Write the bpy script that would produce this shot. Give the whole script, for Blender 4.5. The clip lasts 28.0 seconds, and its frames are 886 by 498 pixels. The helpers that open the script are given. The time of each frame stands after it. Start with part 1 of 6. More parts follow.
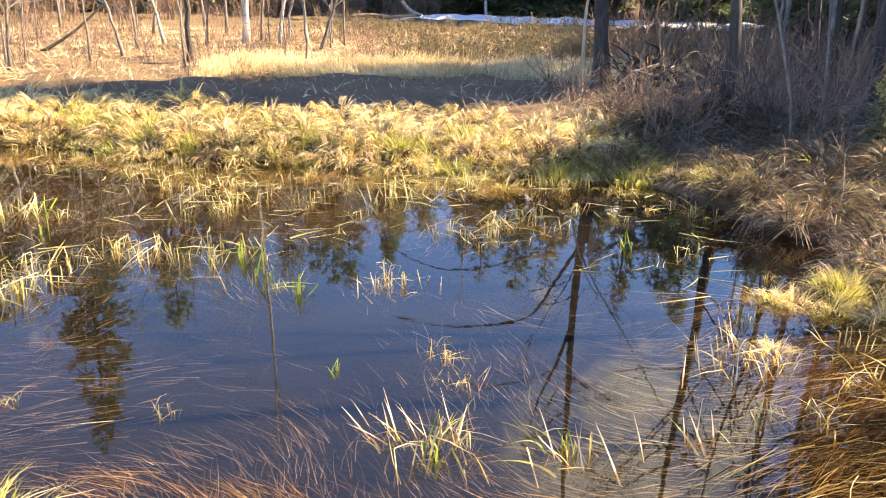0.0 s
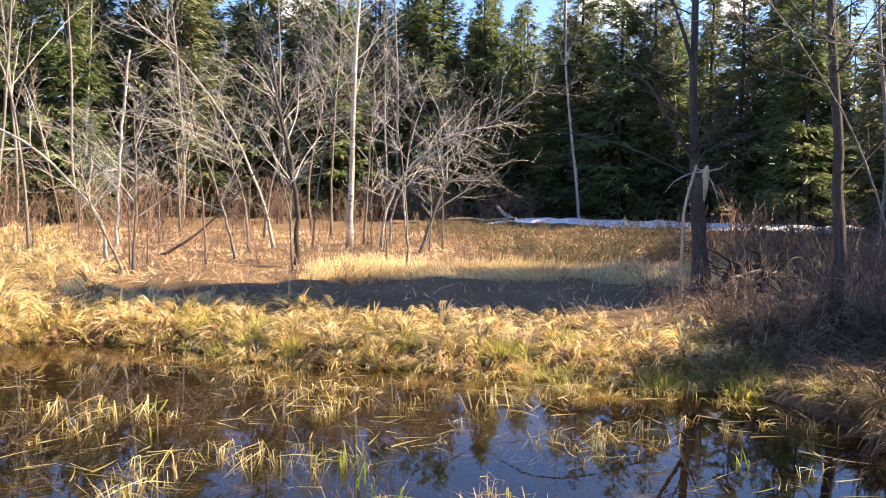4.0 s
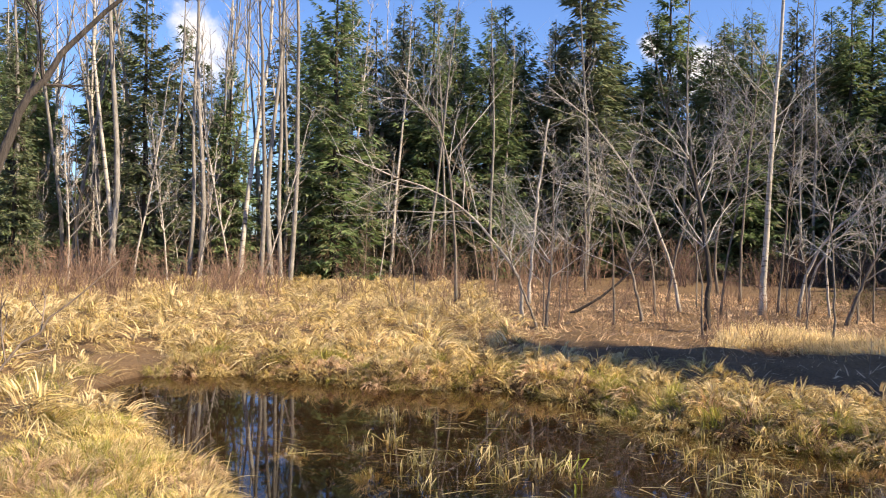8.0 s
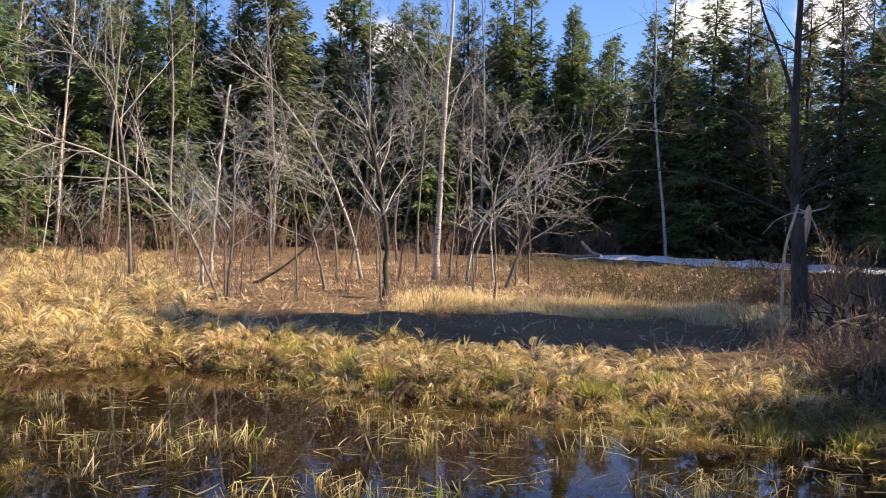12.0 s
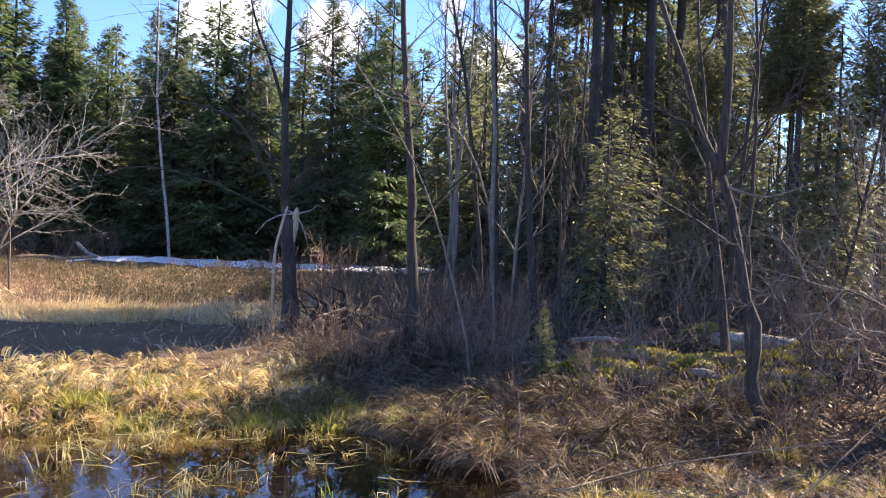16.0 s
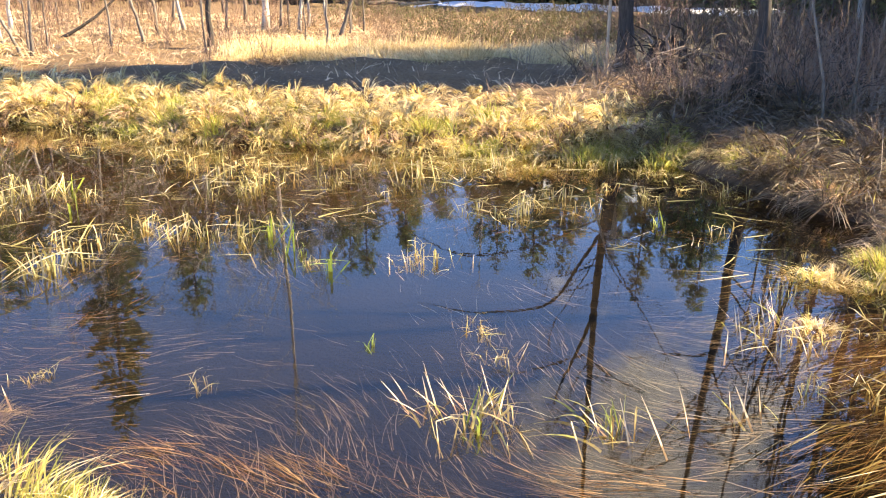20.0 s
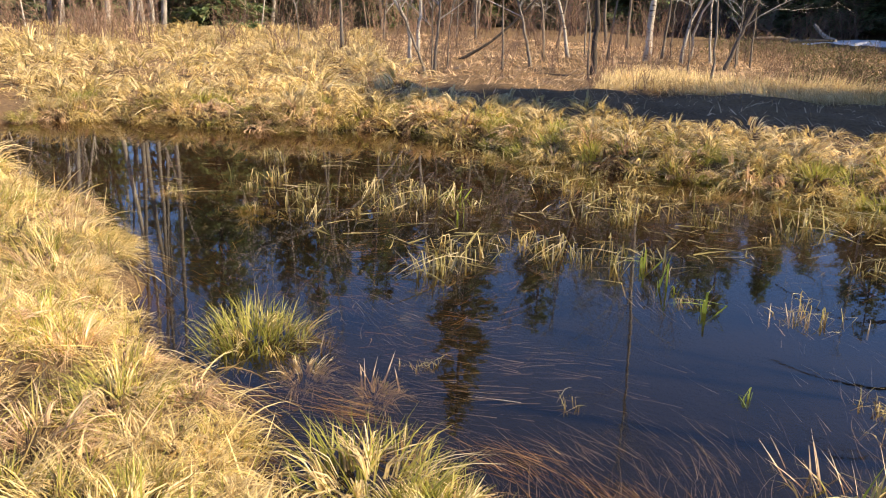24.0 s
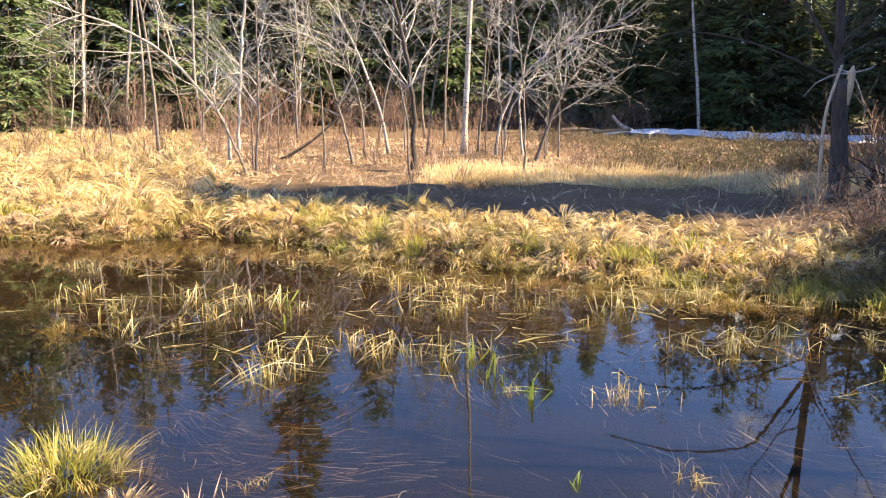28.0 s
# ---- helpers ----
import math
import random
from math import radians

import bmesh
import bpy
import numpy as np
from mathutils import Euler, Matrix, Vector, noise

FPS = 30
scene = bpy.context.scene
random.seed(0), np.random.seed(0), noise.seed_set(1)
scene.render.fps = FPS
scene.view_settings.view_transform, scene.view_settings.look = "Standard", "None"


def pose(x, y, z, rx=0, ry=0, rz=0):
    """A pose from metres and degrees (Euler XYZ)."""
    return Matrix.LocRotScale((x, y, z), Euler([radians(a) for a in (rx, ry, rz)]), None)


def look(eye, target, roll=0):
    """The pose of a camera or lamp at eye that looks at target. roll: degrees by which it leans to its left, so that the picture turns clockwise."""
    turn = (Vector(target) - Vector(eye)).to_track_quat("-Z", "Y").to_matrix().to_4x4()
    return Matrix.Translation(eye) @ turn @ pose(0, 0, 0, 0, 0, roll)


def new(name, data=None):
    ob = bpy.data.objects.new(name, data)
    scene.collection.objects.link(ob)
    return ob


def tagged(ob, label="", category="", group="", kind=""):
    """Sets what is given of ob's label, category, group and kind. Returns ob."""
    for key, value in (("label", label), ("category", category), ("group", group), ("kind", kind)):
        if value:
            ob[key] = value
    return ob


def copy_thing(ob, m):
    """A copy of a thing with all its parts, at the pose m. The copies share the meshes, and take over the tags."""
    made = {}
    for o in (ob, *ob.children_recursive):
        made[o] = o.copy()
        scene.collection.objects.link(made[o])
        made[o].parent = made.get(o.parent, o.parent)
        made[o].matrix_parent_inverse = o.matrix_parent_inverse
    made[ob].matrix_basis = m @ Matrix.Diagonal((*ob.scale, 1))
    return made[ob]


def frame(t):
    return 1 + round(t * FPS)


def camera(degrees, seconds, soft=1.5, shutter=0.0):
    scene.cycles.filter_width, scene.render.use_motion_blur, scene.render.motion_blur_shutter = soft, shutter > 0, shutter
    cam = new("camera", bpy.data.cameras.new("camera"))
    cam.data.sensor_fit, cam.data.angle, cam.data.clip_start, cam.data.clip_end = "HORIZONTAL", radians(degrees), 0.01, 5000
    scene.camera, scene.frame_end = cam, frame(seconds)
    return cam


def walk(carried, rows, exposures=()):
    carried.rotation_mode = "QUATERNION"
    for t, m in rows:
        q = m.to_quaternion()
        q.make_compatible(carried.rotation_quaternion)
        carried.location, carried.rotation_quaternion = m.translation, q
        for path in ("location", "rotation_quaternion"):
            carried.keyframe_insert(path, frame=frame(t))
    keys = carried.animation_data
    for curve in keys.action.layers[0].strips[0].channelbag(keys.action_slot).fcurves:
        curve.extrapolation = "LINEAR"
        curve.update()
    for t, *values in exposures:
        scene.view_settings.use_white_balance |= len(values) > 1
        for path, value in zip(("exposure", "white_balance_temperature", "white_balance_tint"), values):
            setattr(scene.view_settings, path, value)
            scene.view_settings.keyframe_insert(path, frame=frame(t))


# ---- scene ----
cam = camera(55.49, 28.0, 1.1)
# seconds, eye (x, y, z), turn (rx, ry, rz)
PATH = [
    (0.0, 0.0129, 0.0023, 1.7997, 72.309, -0.875, 0.069),
    (0.5, 0.0092, 0.0038, 1.7998, 72.806, -0.624, 0.474),
    (1.0, 0.0105, 0.0017, 1.8067, 73.768, -0.521, 0.558),
    (1.5, 0.0067, 0.0093, 1.8193, 75.710, -0.700, 0.290),
    (2.0, -0.0038, 0.0069, 1.8330, 78.193, -0.888, -0.033),
    (2.5, -0.0075, 0.0027, 1.8502, 80.891, -0.640, -0.133),
    (4.5, -0.1124, 0.0098, 1.8865, 86.067, -0.565, 9.943),
    (5.0, -0.1509, -0.0040, 1.8788, 86.283, -0.704, 13.865),
    (5.5, -0.1861, -0.0135, 1.8867, 86.596, -0.658, 17.917),
    (6.0, -0.2274, -0.0286, 1.8895, 86.877, -0.559, 22.275),
    (6.5, -0.2605, -0.0394, 1.8960, 87.501, -0.413, 26.291),
    (7.0, -0.2916, -0.0444, 1.9035, 88.540, -0.340, 29.788),
    (7.5, -0.3149, -0.0544, 1.9096, 89.233, -0.978, 31.994),
    (8.0, -0.3288, -0.0604, 1.9072, 89.311, -1.290, 32.676),
    (8.5, -0.3369, -0.0640, 1.9099, 89.375, -1.235, 32.422),
    (9.0, -0.3426, -0.0668, 1.9126, 89.238, -1.181, 31.956),
    (9.5, -0.3388, -0.0620, 1.9067, 88.823, -1.051, 31.282),
    (10.0, -0.3420, -0.0541, 1.9015, 88.345, -1.180, 29.840),
    (10.5, -0.3202, -0.0463, 1.8997, 88.244, -1.191, 27.183),
    (11.0, -0.2946, -0.0410, 1.8977, 87.925, -1.322, 22.452),
    (11.5, -0.2598, -0.0316, 1.8942, 87.859, -1.268, 17.527),
    (12.0, -0.2255, -0.0141, 1.8916, 87.778, -1.482, 11.732),
    (12.5, -0.2054, -0.0055, 1.8880, 87.776, -1.867, 7.605),
    (14.5, -0.1330, 0.0040, 1.8917, 89.250, -1.969, -6.335),
    (15.0, -0.1151, 0.0011, 1.8878, 89.721, -1.966, -10.284),
    (15.5, -0.0869, 0.0093, 1.8862, 89.458, -2.145, -14.799),
    (16.0, -0.0494, 0.0095, 1.8770, 88.937, -2.262, -20.835),
    (16.5, -0.0319, 0.0171, 1.8638, 87.973, -2.347, -24.156),
    (17.0, -0.0177, 0.0224, 1.8454, 85.363, -2.559, -25.695),
    (17.5, -0.0068, 0.0168, 1.8135, 82.284, -2.694, -25.510),
    (18.0, -0.0053, 0.0026, 1.7740, 79.509, -2.773, -22.665),
    (18.5, -0.0160, 0.0051, 1.7448, 77.034, -2.087, -17.307),
    (19.0, -0.0256, 0.0109, 1.7189, 73.840, -1.339, -11.656),
    (19.5, -0.0537, 0.0262, 1.7094, 72.117, -0.997, -6.415),
    (20.0, -0.0927, 0.0389, 1.7047, 71.623, -0.637, 1.055),
    (20.5, -0.1284, 0.0361, 1.7007, 71.648, -0.871, 6.861),
    (21.0, -0.1630, 0.0388, 1.6933, 71.590, -1.185, 12.560),
    (21.5, -0.1998, 0.0363, 1.6895, 71.424, -1.359, 17.080),
    (22.0, -0.2369, 0.0341, 1.6827, 71.425, -1.901, 21.117),
    (22.5, -0.2652, 0.0294, 1.6793, 71.597, -2.191, 23.823),
    (24.5, -0.2957, 0.0230, 1.6947, 73.323, -1.650, 25.411),
    (25.0, -0.2982, 0.0289, 1.6955, 73.202, -1.540, 24.760),
    (25.5, -0.2977, 0.0350, 1.6943, 73.014, -1.515, 23.923),
    (26.0, -0.2919, 0.0362, 1.6983, 73.528, -1.548, 21.730),
    (26.5, -0.2780, 0.0454, 1.7070, 74.848, -1.353, 18.404),
    (27.0, -0.2642, 0.0496, 1.7208, 76.900, -0.981, 15.188),
    (27.5, -0.2513, 0.0515, 1.7294, 78.362, -0.718, 13.882),
    (28.0, -0.2524, 0.0561, 1.7370, 79.646, -0.594, 13.553),
]
EXPOSURES = [(0.0, 2.5, 8300, 11), (1.0, 2.5, 8300, 11), (2.0, 2.45, 8100, 12), (2.5, 2.35, 8000, 13), (4.5, 1.8, 8200, 17), (5.5, 1.55, 8050, 16), (7.0, 1.1, 7550, 14), (10.0, 1.1, 7450, 14), (12.5, 1.2, 7450, 14),
             (14.5, 1.38, 7750, 16), (15.0, 1.42, 7700, 16), (16.0, 1.8, 7050, 16), (17.0, 2.15, 6500, 15), (18.0, 2.5, 7300, 14), (19.0, 2.42, 7900, 13), (20.0, 2.45, 8200, 11), (21.0, 2.1, 8200, 11), (22.0, 1.5, 8100, 12),
             (25.0, 1.25, 7600, 13), (26.0, 1.3, 7500, 13), (28.0, 2.0, 7800, 15)]
walk(cam, [(t, pose(x, y, z, rx, ry, rz)) for t, x, y, z, rx, ry, rz in PATH], EXPOSURES)
TAU = 2 * math.pi

# ---- world, sun ----
SUN_DIR = Vector((1.0, 0.19, 0.80)).normalized()   # towards the sun
world = bpy.data.worlds.new("world")
scene.world = world
world.use_nodes = True


def link(tree, a, b):
    tree.links.new(a, b)


def node(tree, kind, **values):
    n = tree.nodes.new(kind)
    for key, value in values.items():
        n.inputs[key.replace("_", " ")].default_value = value
    return n


def math_node(tree, op, a, b):
    n = tree.nodes.new("ShaderNodeMath")
    n.operation = op
    for socket, value in zip(n.inputs, (a, b)):
        if isinstance(value, (int, float)):
            socket.default_value = value
        else:
            link(tree, value, socket)
    return n.outputs[0]


def build_world():
    nt = world.node_tree
    nt.nodes.clear()
    sky = nt.nodes.new("ShaderNodeTexSky")
    sky.sky_type = "NISHITA"
    sky.sun_disc = False
    sky.sun_elevation = math.asin(SUN_DIR.z)
    sky.sun_rotation = math.atan2(SUN_DIR.x, SUN_DIR.y)
    sky.air_density, sky.dust_density, sky.ozone_density = 1.0, 0.25, 3.0
    blue = nt.nodes.new("ShaderNodeBackground")
    blue.inputs["Strength"].default_value = 0.084
    tint = nt.nodes.new("ShaderNodeMix")
    tint.data_type, tint.blend_type = "RGBA", "MULTIPLY"
    tint.inputs["Factor"].default_value = 1.0
    tint.inputs[7].default_value = (0.60, 0.84, 1.26, 1)       # clear, dry spring air
    link(nt, sky.outputs[0], tint.inputs[6])
    link(nt, tint.outputs[2], blue.inputs["Color"])
    # fair-weather cumulus: drifting noise on a flat layer, and a few larger heaps
    tc = nt.nodes.new("ShaderNodeTexCoord")
    sep = nt.nodes.new("ShaderNodeSeparateXYZ")
    link(nt, tc.outputs["Generated"], sep.inputs[0])
    deep = math_node(nt, "ADD", math_node(nt, "MAXIMUM", sep.outputs[2], 0.0), 0.22)
    flat = nt.nodes.new("ShaderNodeCombineXYZ")
    link(nt, math_node(nt, "DIVIDE", sep.outputs[0], deep), flat.inputs[0])
    link(nt, math_node(nt, "DIVIDE", sep.outputs[1], deep), flat.inputs[1])
    big = node(nt, "ShaderNodeTexNoise", Scale=1.7, Detail=7.0, Roughness=0.58)
    link(nt, flat.outputs[0], big.inputs["Vector"])
    fine = node(nt, "ShaderNodeTexNoise", Scale=13.0, Detail=6.0, Roughness=0.6)
    link(nt, tc.outputs["Generated"], fine.inputs["Vector"])
    total = math_node(nt, "MULTIPLY", math_node(nt, "SUBTRACT", big.outputs["Fac"], 0.63), 5.0)
    heaps = [(-0.262, 0.945, 0.190, 0.036), (-0.32, 0.92, 0.222, 0.022), (-0.74, 0.64, 0.215, 0.045),
             (0.10, 0.97, 0.225, 0.055), (0.22, 0.95, 0.215, 0.05), (0.41, 0.89, 0.195, 0.065),
             (0.24, 0.83, 0.52, 0.19)]
    for x, y, z, r in heaps:
        off = nt.nodes.new("ShaderNodeVectorMath")
        off.operation = "DISTANCE"
        off.inputs[1].default_value = Vector((x, y, z)).normalized()
        link(nt, tc.outputs["Generated"], off.inputs[0])
        near = math_node(nt, "SUBTRACT", 1.0, math_node(nt, "DIVIDE", off.outputs["Value"], r))
        total = math_node(nt, "MAXIMUM", total, near)
    total = math_node(nt, "ADD", total, math_node(nt, "MULTIPLY", math_node(nt, "SUBTRACT", fine.outputs["Fac"], 0.5), 3.2))
    ramp = nt.nodes.new("ShaderNodeMapRange")
    ramp.interpolation_type = "SMOOTHSTEP"
    ramp.inputs["From Min"].default_value, ramp.inputs["From Max"].default_value = 0.0, 0.9
    link(nt, total, ramp.inputs["Value"])
    # a thin veil of high cloud, drawn out in streaks
    veil = node(nt, "ShaderNodeTexNoise", Scale=1.1, Detail=5.0, Roughness=0.6)
    link(nt, flat.outputs[0], veil.inputs["Vector"])
    thin = nt.nodes.new("ShaderNodeMapRange")
    thin.inputs["From Min"].default_value, thin.inputs["From Max"].default_value = 0.36, 0.66
    thin.inputs["To Max"].default_value = 0.06
    link(nt, veil.outputs["Fac"], thin.inputs["Value"])
    high = nt.nodes.new("ShaderNodeMapRange")
    high.inputs["From Min"].default_value, high.inputs["From Max"].default_value = 0.30, 0.55
    link(nt, sep.outputs[2], high.inputs["Value"])
    cover = math_node(nt, "MAXIMUM", ramp.outputs[0], math_node(nt, "MULTIPLY", thin.outputs[0], high.outputs[0]))
    white = nt.nodes.new("ShaderNodeBackground")
    white.inputs["Color"].default_value = (0.93, 0.95, 1.0, 1)
    white.inputs["Strength"].default_value = 0.6
    mix = nt.nodes.new("ShaderNodeMixShader")
    link(nt, cover, mix.inputs[0])
    link(nt, blue.outputs[0], mix.inputs[1])
    link(nt, white.outputs[0], mix.inputs[2])
    out = nt.nodes.new("ShaderNodeOutputWorld")
    link(nt, mix.outputs[0], out.inputs[0])


build_world()
sun_data = bpy.data.lights.new("sun", "SUN")
sun_data.energy, sun_data.angle, sun_data.color = 5.0, radians(0.53), (1.0, 0.88, 0.68)
sun = new("sun", sun_data)
sun.matrix_world = look(SUN_DIR * 60, (0, 0, 0))


# ---- materials ----
def shader(name):
    m = bpy.data.materials.new(name)
    m.use_nodes = True
    nt = m.node_tree
    nt.nodes.clear()
    out = nt.nodes.new("ShaderNodeOutputMaterial")
    return m, nt, out


def ramp_node(nt, fac, colours):
    r = nt.nodes.new("ShaderNodeValToRGB")
    while len(r.color_ramp.elements) < len(colours):
        r.color_ramp.elements.new(0.5)
    for i, c in enumerate(colours):
        r.color_ramp.elements[i].position = i / max(1, len(colours) - 1)
        r.color_ramp.elements[i].color = (*c, 1)
    link(nt, fac, r.inputs[0])
    return r.outputs[0]


def place_of(nt):
    return nt.nodes.new("ShaderNodeNewGeometry").outputs["Position"]


def times(nt, colour, fac, low, high):
    rng = nt.nodes.new("ShaderNodeMapRange")
    rng.inputs["To Min"].default_value, rng.inputs["To Max"].default_value = low, high
    rng.inputs["From Min"].default_value, rng.inputs["From Max"].default_value = 0.3, 0.7
    link(nt, fac, rng.inputs["Value"])
    v = nt.nodes.new("ShaderNodeVectorMath")
    v.operation = "SCALE"
    link(nt, colour, v.inputs[0])
    link(nt, rng.outputs[0], v.inputs["Scale"])
    return v.outputs[0]


def blade_material(name, colours, glow=0.35, rough=0.55):
    """Leaf or grass: a colour for each blade, patches at a metre's scale, light that passes through."""
    m, nt, out = shader(name)
    geo = nt.nodes.new("ShaderNodeNewGeometry")
    col = ramp_node(nt, geo.outputs["Random Per Island"], colours)
    patch = node(nt, "ShaderNodeTexNoise", Scale=1.3, Detail=3.0)
    link(nt, geo.outputs["Position"], patch.inputs["Vector"])
    col = times(nt, col, patch.outputs["Fac"], 0.72, 1.25)
    lock = node(nt, "ShaderNodeTexNoise", Scale=9.0, Detail=2.0)
    link(nt, geo.outputs["Position"], lock.inputs["Vector"])
    col = times(nt, col, lock.outputs["Fac"], 0.74, 1.28)
    streak = node(nt, "ShaderNodeTexNoise", Scale=55.0, Detail=2.0)
    link(nt, geo.outputs["Position"], streak.inputs["Vector"])
    col = times(nt, col, streak.outputs["Fac"], 0.82, 1.12)
    p = node(nt, "ShaderNodeBsdfPrincipled", Roughness=rough)
    link(nt, col, p.inputs["Base Color"])
    t = nt.nodes.new("ShaderNodeBsdfTranslucent")
    link(nt, col, t.inputs["Color"])
    mix = nt.nodes.new("ShaderNodeMixShader")
    mix.inputs[0].default_value = glow
    link(nt, p.outputs[0], mix.inputs[1])
    link(nt, t.outputs[0], mix.inputs[2])
    link(nt, mix.outputs[0], out.inputs[0])
    return m


def bark_material(name, dark, light, scale=14.0, stretch=0.18, bump=0.5, rough=0.9, marks=None):
    """Bark with grain along the stem; marks: the colour of dark cross bands, as on birch."""
    m, nt, out = shader(name)
    tc = nt.nodes.new("ShaderNodeTexCoord")
    mp = nt.nodes.new("ShaderNodeMapping")
    mp.inputs["Scale"].default_value = (1, 1, stretch)
    link(nt, tc.outputs["Object"], mp.inputs["Vector"])
    grain = node(nt, "ShaderNodeTexNoise", Scale=scale * 3, Detail=5.0, Roughness=0.65)
    link(nt, mp.outputs[0], grain.inputs["Vector"])
    col = ramp_node(nt, grain.outputs["Fac"], [dark, dark, light, light])
    stain = node(nt, "ShaderNodeTexNoise", Scale=2.2, Detail=3.0)
    link(nt, place_of(nt), stain.inputs["Vector"])
    col = times(nt, col, stain.outputs["Fac"], 0.7, 1.2)
    if marks:
        mp2 = nt.nodes.new("ShaderNodeMapping")
        mp2.inputs["Scale"].default_value = (2.5, 2.5, 14)
        link(nt, tc.outputs["Object"], mp2.inputs["Vector"])
        band = node(nt, "ShaderNodeTexNoise", Scale=1.6, Detail=3.0)
        link(nt, mp2.outputs[0], band.inputs["Vector"])
        mask = nt.nodes.new("ShaderNodeMapRange")
        mask.inputs["From Min"].default_value, mask.inputs["From Max"].default_value = 0.58, 0.66
        link(nt, band.outputs["Fac"], mask.inputs["Value"])
        mx = nt.nodes.new("ShaderNodeMix")
        mx.data_type = "RGBA"
        link(nt, mask.outputs[0], mx.inputs["Factor"])
        link(nt, col, mx.inputs[6])
        mx.inputs[7].default_value = (*marks, 1)
        col = mx.outputs[2]
    p = node(nt, "ShaderNodeBsdfPrincipled", Roughness=rough)
    link(nt, col, p.inputs["Base Color"])
    b = node(nt, "ShaderNodeBump", Strength=bump, Distance=0.02)
    link(nt, grain.outputs["Fac"], b.inputs["Height"])
    link(nt, b.outputs[0], p.inputs["Normal"])
    link(nt, p.outputs[0], out.inputs[0])
    return m


def ground_material():
    m, nt, out = shader("marsh_ground")
    pos = place_of(nt)
    big = node(nt, "ShaderNodeTexNoise", Scale=0.8, Detail=4.0)
    fine = node(nt, "ShaderNodeTexNoise", Scale=22.0, Detail=6.0, Roughness=0.7)
    link(nt, pos, big.inputs["Vector"])
    link(nt, pos, fine.inputs["Vector"])
    straw = ramp_node(nt, fine.outputs["Fac"], [(0.024, 0.014, 0.008), (0.075, 0.044, 0.021), (0.19, 0.12, 0.058), (0.32, 0.215, 0.112)])
    litter = ramp_node(nt, fine.outputs["Fac"], [(0.02, 0.014, 0.009), (0.05, 0.032, 0.02), (0.12, 0.075, 0.045), (0.20, 0.13, 0.08)])
    sep = nt.nodes.new("ShaderNodeSeparateXYZ")
    link(nt, pos, sep.inputs[0])
    wave = math_node(nt, "ADD", sep.outputs[0], math_node(nt, "MULTIPLY", big.outputs["Fac"], 2.0))
    side = nt.nodes.new("ShaderNodeMapRange")     # forest floor on the wooded bank, straw elsewhere
    side.inputs["From Min"].default_value, side.inputs["From Max"].default_value = 2.6, 4.0
    link(nt, wave, side.inputs["Value"])
    mx = nt.nodes.new("ShaderNodeMix")
    mx.data_type = "RGBA"
    link(nt, side.outputs[0], mx.inputs["Factor"])
    link(nt, straw, mx.inputs[6])
    link(nt, litter, mx.inputs[7])
    mud = nt.nodes.new("ShaderNodeMapRange")      # black peat on the bed of the pond
    mud.inputs["From Min"].default_value, mud.inputs["From Max"].default_value = -0.03, 0.04
    link(nt, sep.outputs[2], mud.inputs["Value"])
    bed = ramp_node(nt, fine.outputs["Fac"], [(0.002, 0.0016, 0.001), (0.005, 0.004, 0.0028), (0.012, 0.009, 0.006)])
    rust = ramp_node(nt, fine.outputs["Fac"], [(0.02, 0.011, 0.006), (0.07, 0.037, 0.017), (0.15, 0.085, 0.038)])
    thin = nt.nodes.new("ShaderNodeMapRange")     # rotting leaves where it is shallow
    thin.inputs["From Min"].default_value, thin.inputs["From Max"].default_value = -0.17, -0.08
    link(nt, sep.outputs[2], thin.inputs["Value"])
    mx3 = nt.nodes.new("ShaderNodeMix")
    mx3.data_type = "RGBA"
    link(nt, thin.outputs[0], mx3.inputs["Factor"])
    link(nt, bed, mx3.inputs[6])
    link(nt, rust, mx3.inputs[7])
    mx2 = nt.nodes.new("ShaderNodeMix")
    mx2.data_type = "RGBA"
    link(nt, mud.outputs[0], mx2.inputs["Factor"])
    link(nt, mx3.outputs[2], mx2.inputs[6])
    link(nt, mx.outputs[2], mx2.inputs[7])
    col = times(nt, mx2.outputs[2], big.outputs["Fac"], 0.75, 1.2)
    p = node(nt, "ShaderNodeBsdfPrincipled", Roughness=0.95)
    link(nt, col, p.inputs["Base Color"])
    b = node(nt, "ShaderNodeBump", Strength=0.8, Distance=0.05)
    link(nt, fine.outputs["Fac"], b.inputs["Height"])
    link(nt, b.outputs[0], p.inputs["Normal"])
    link(nt, p.outputs[0], out.inputs[0])
    return m


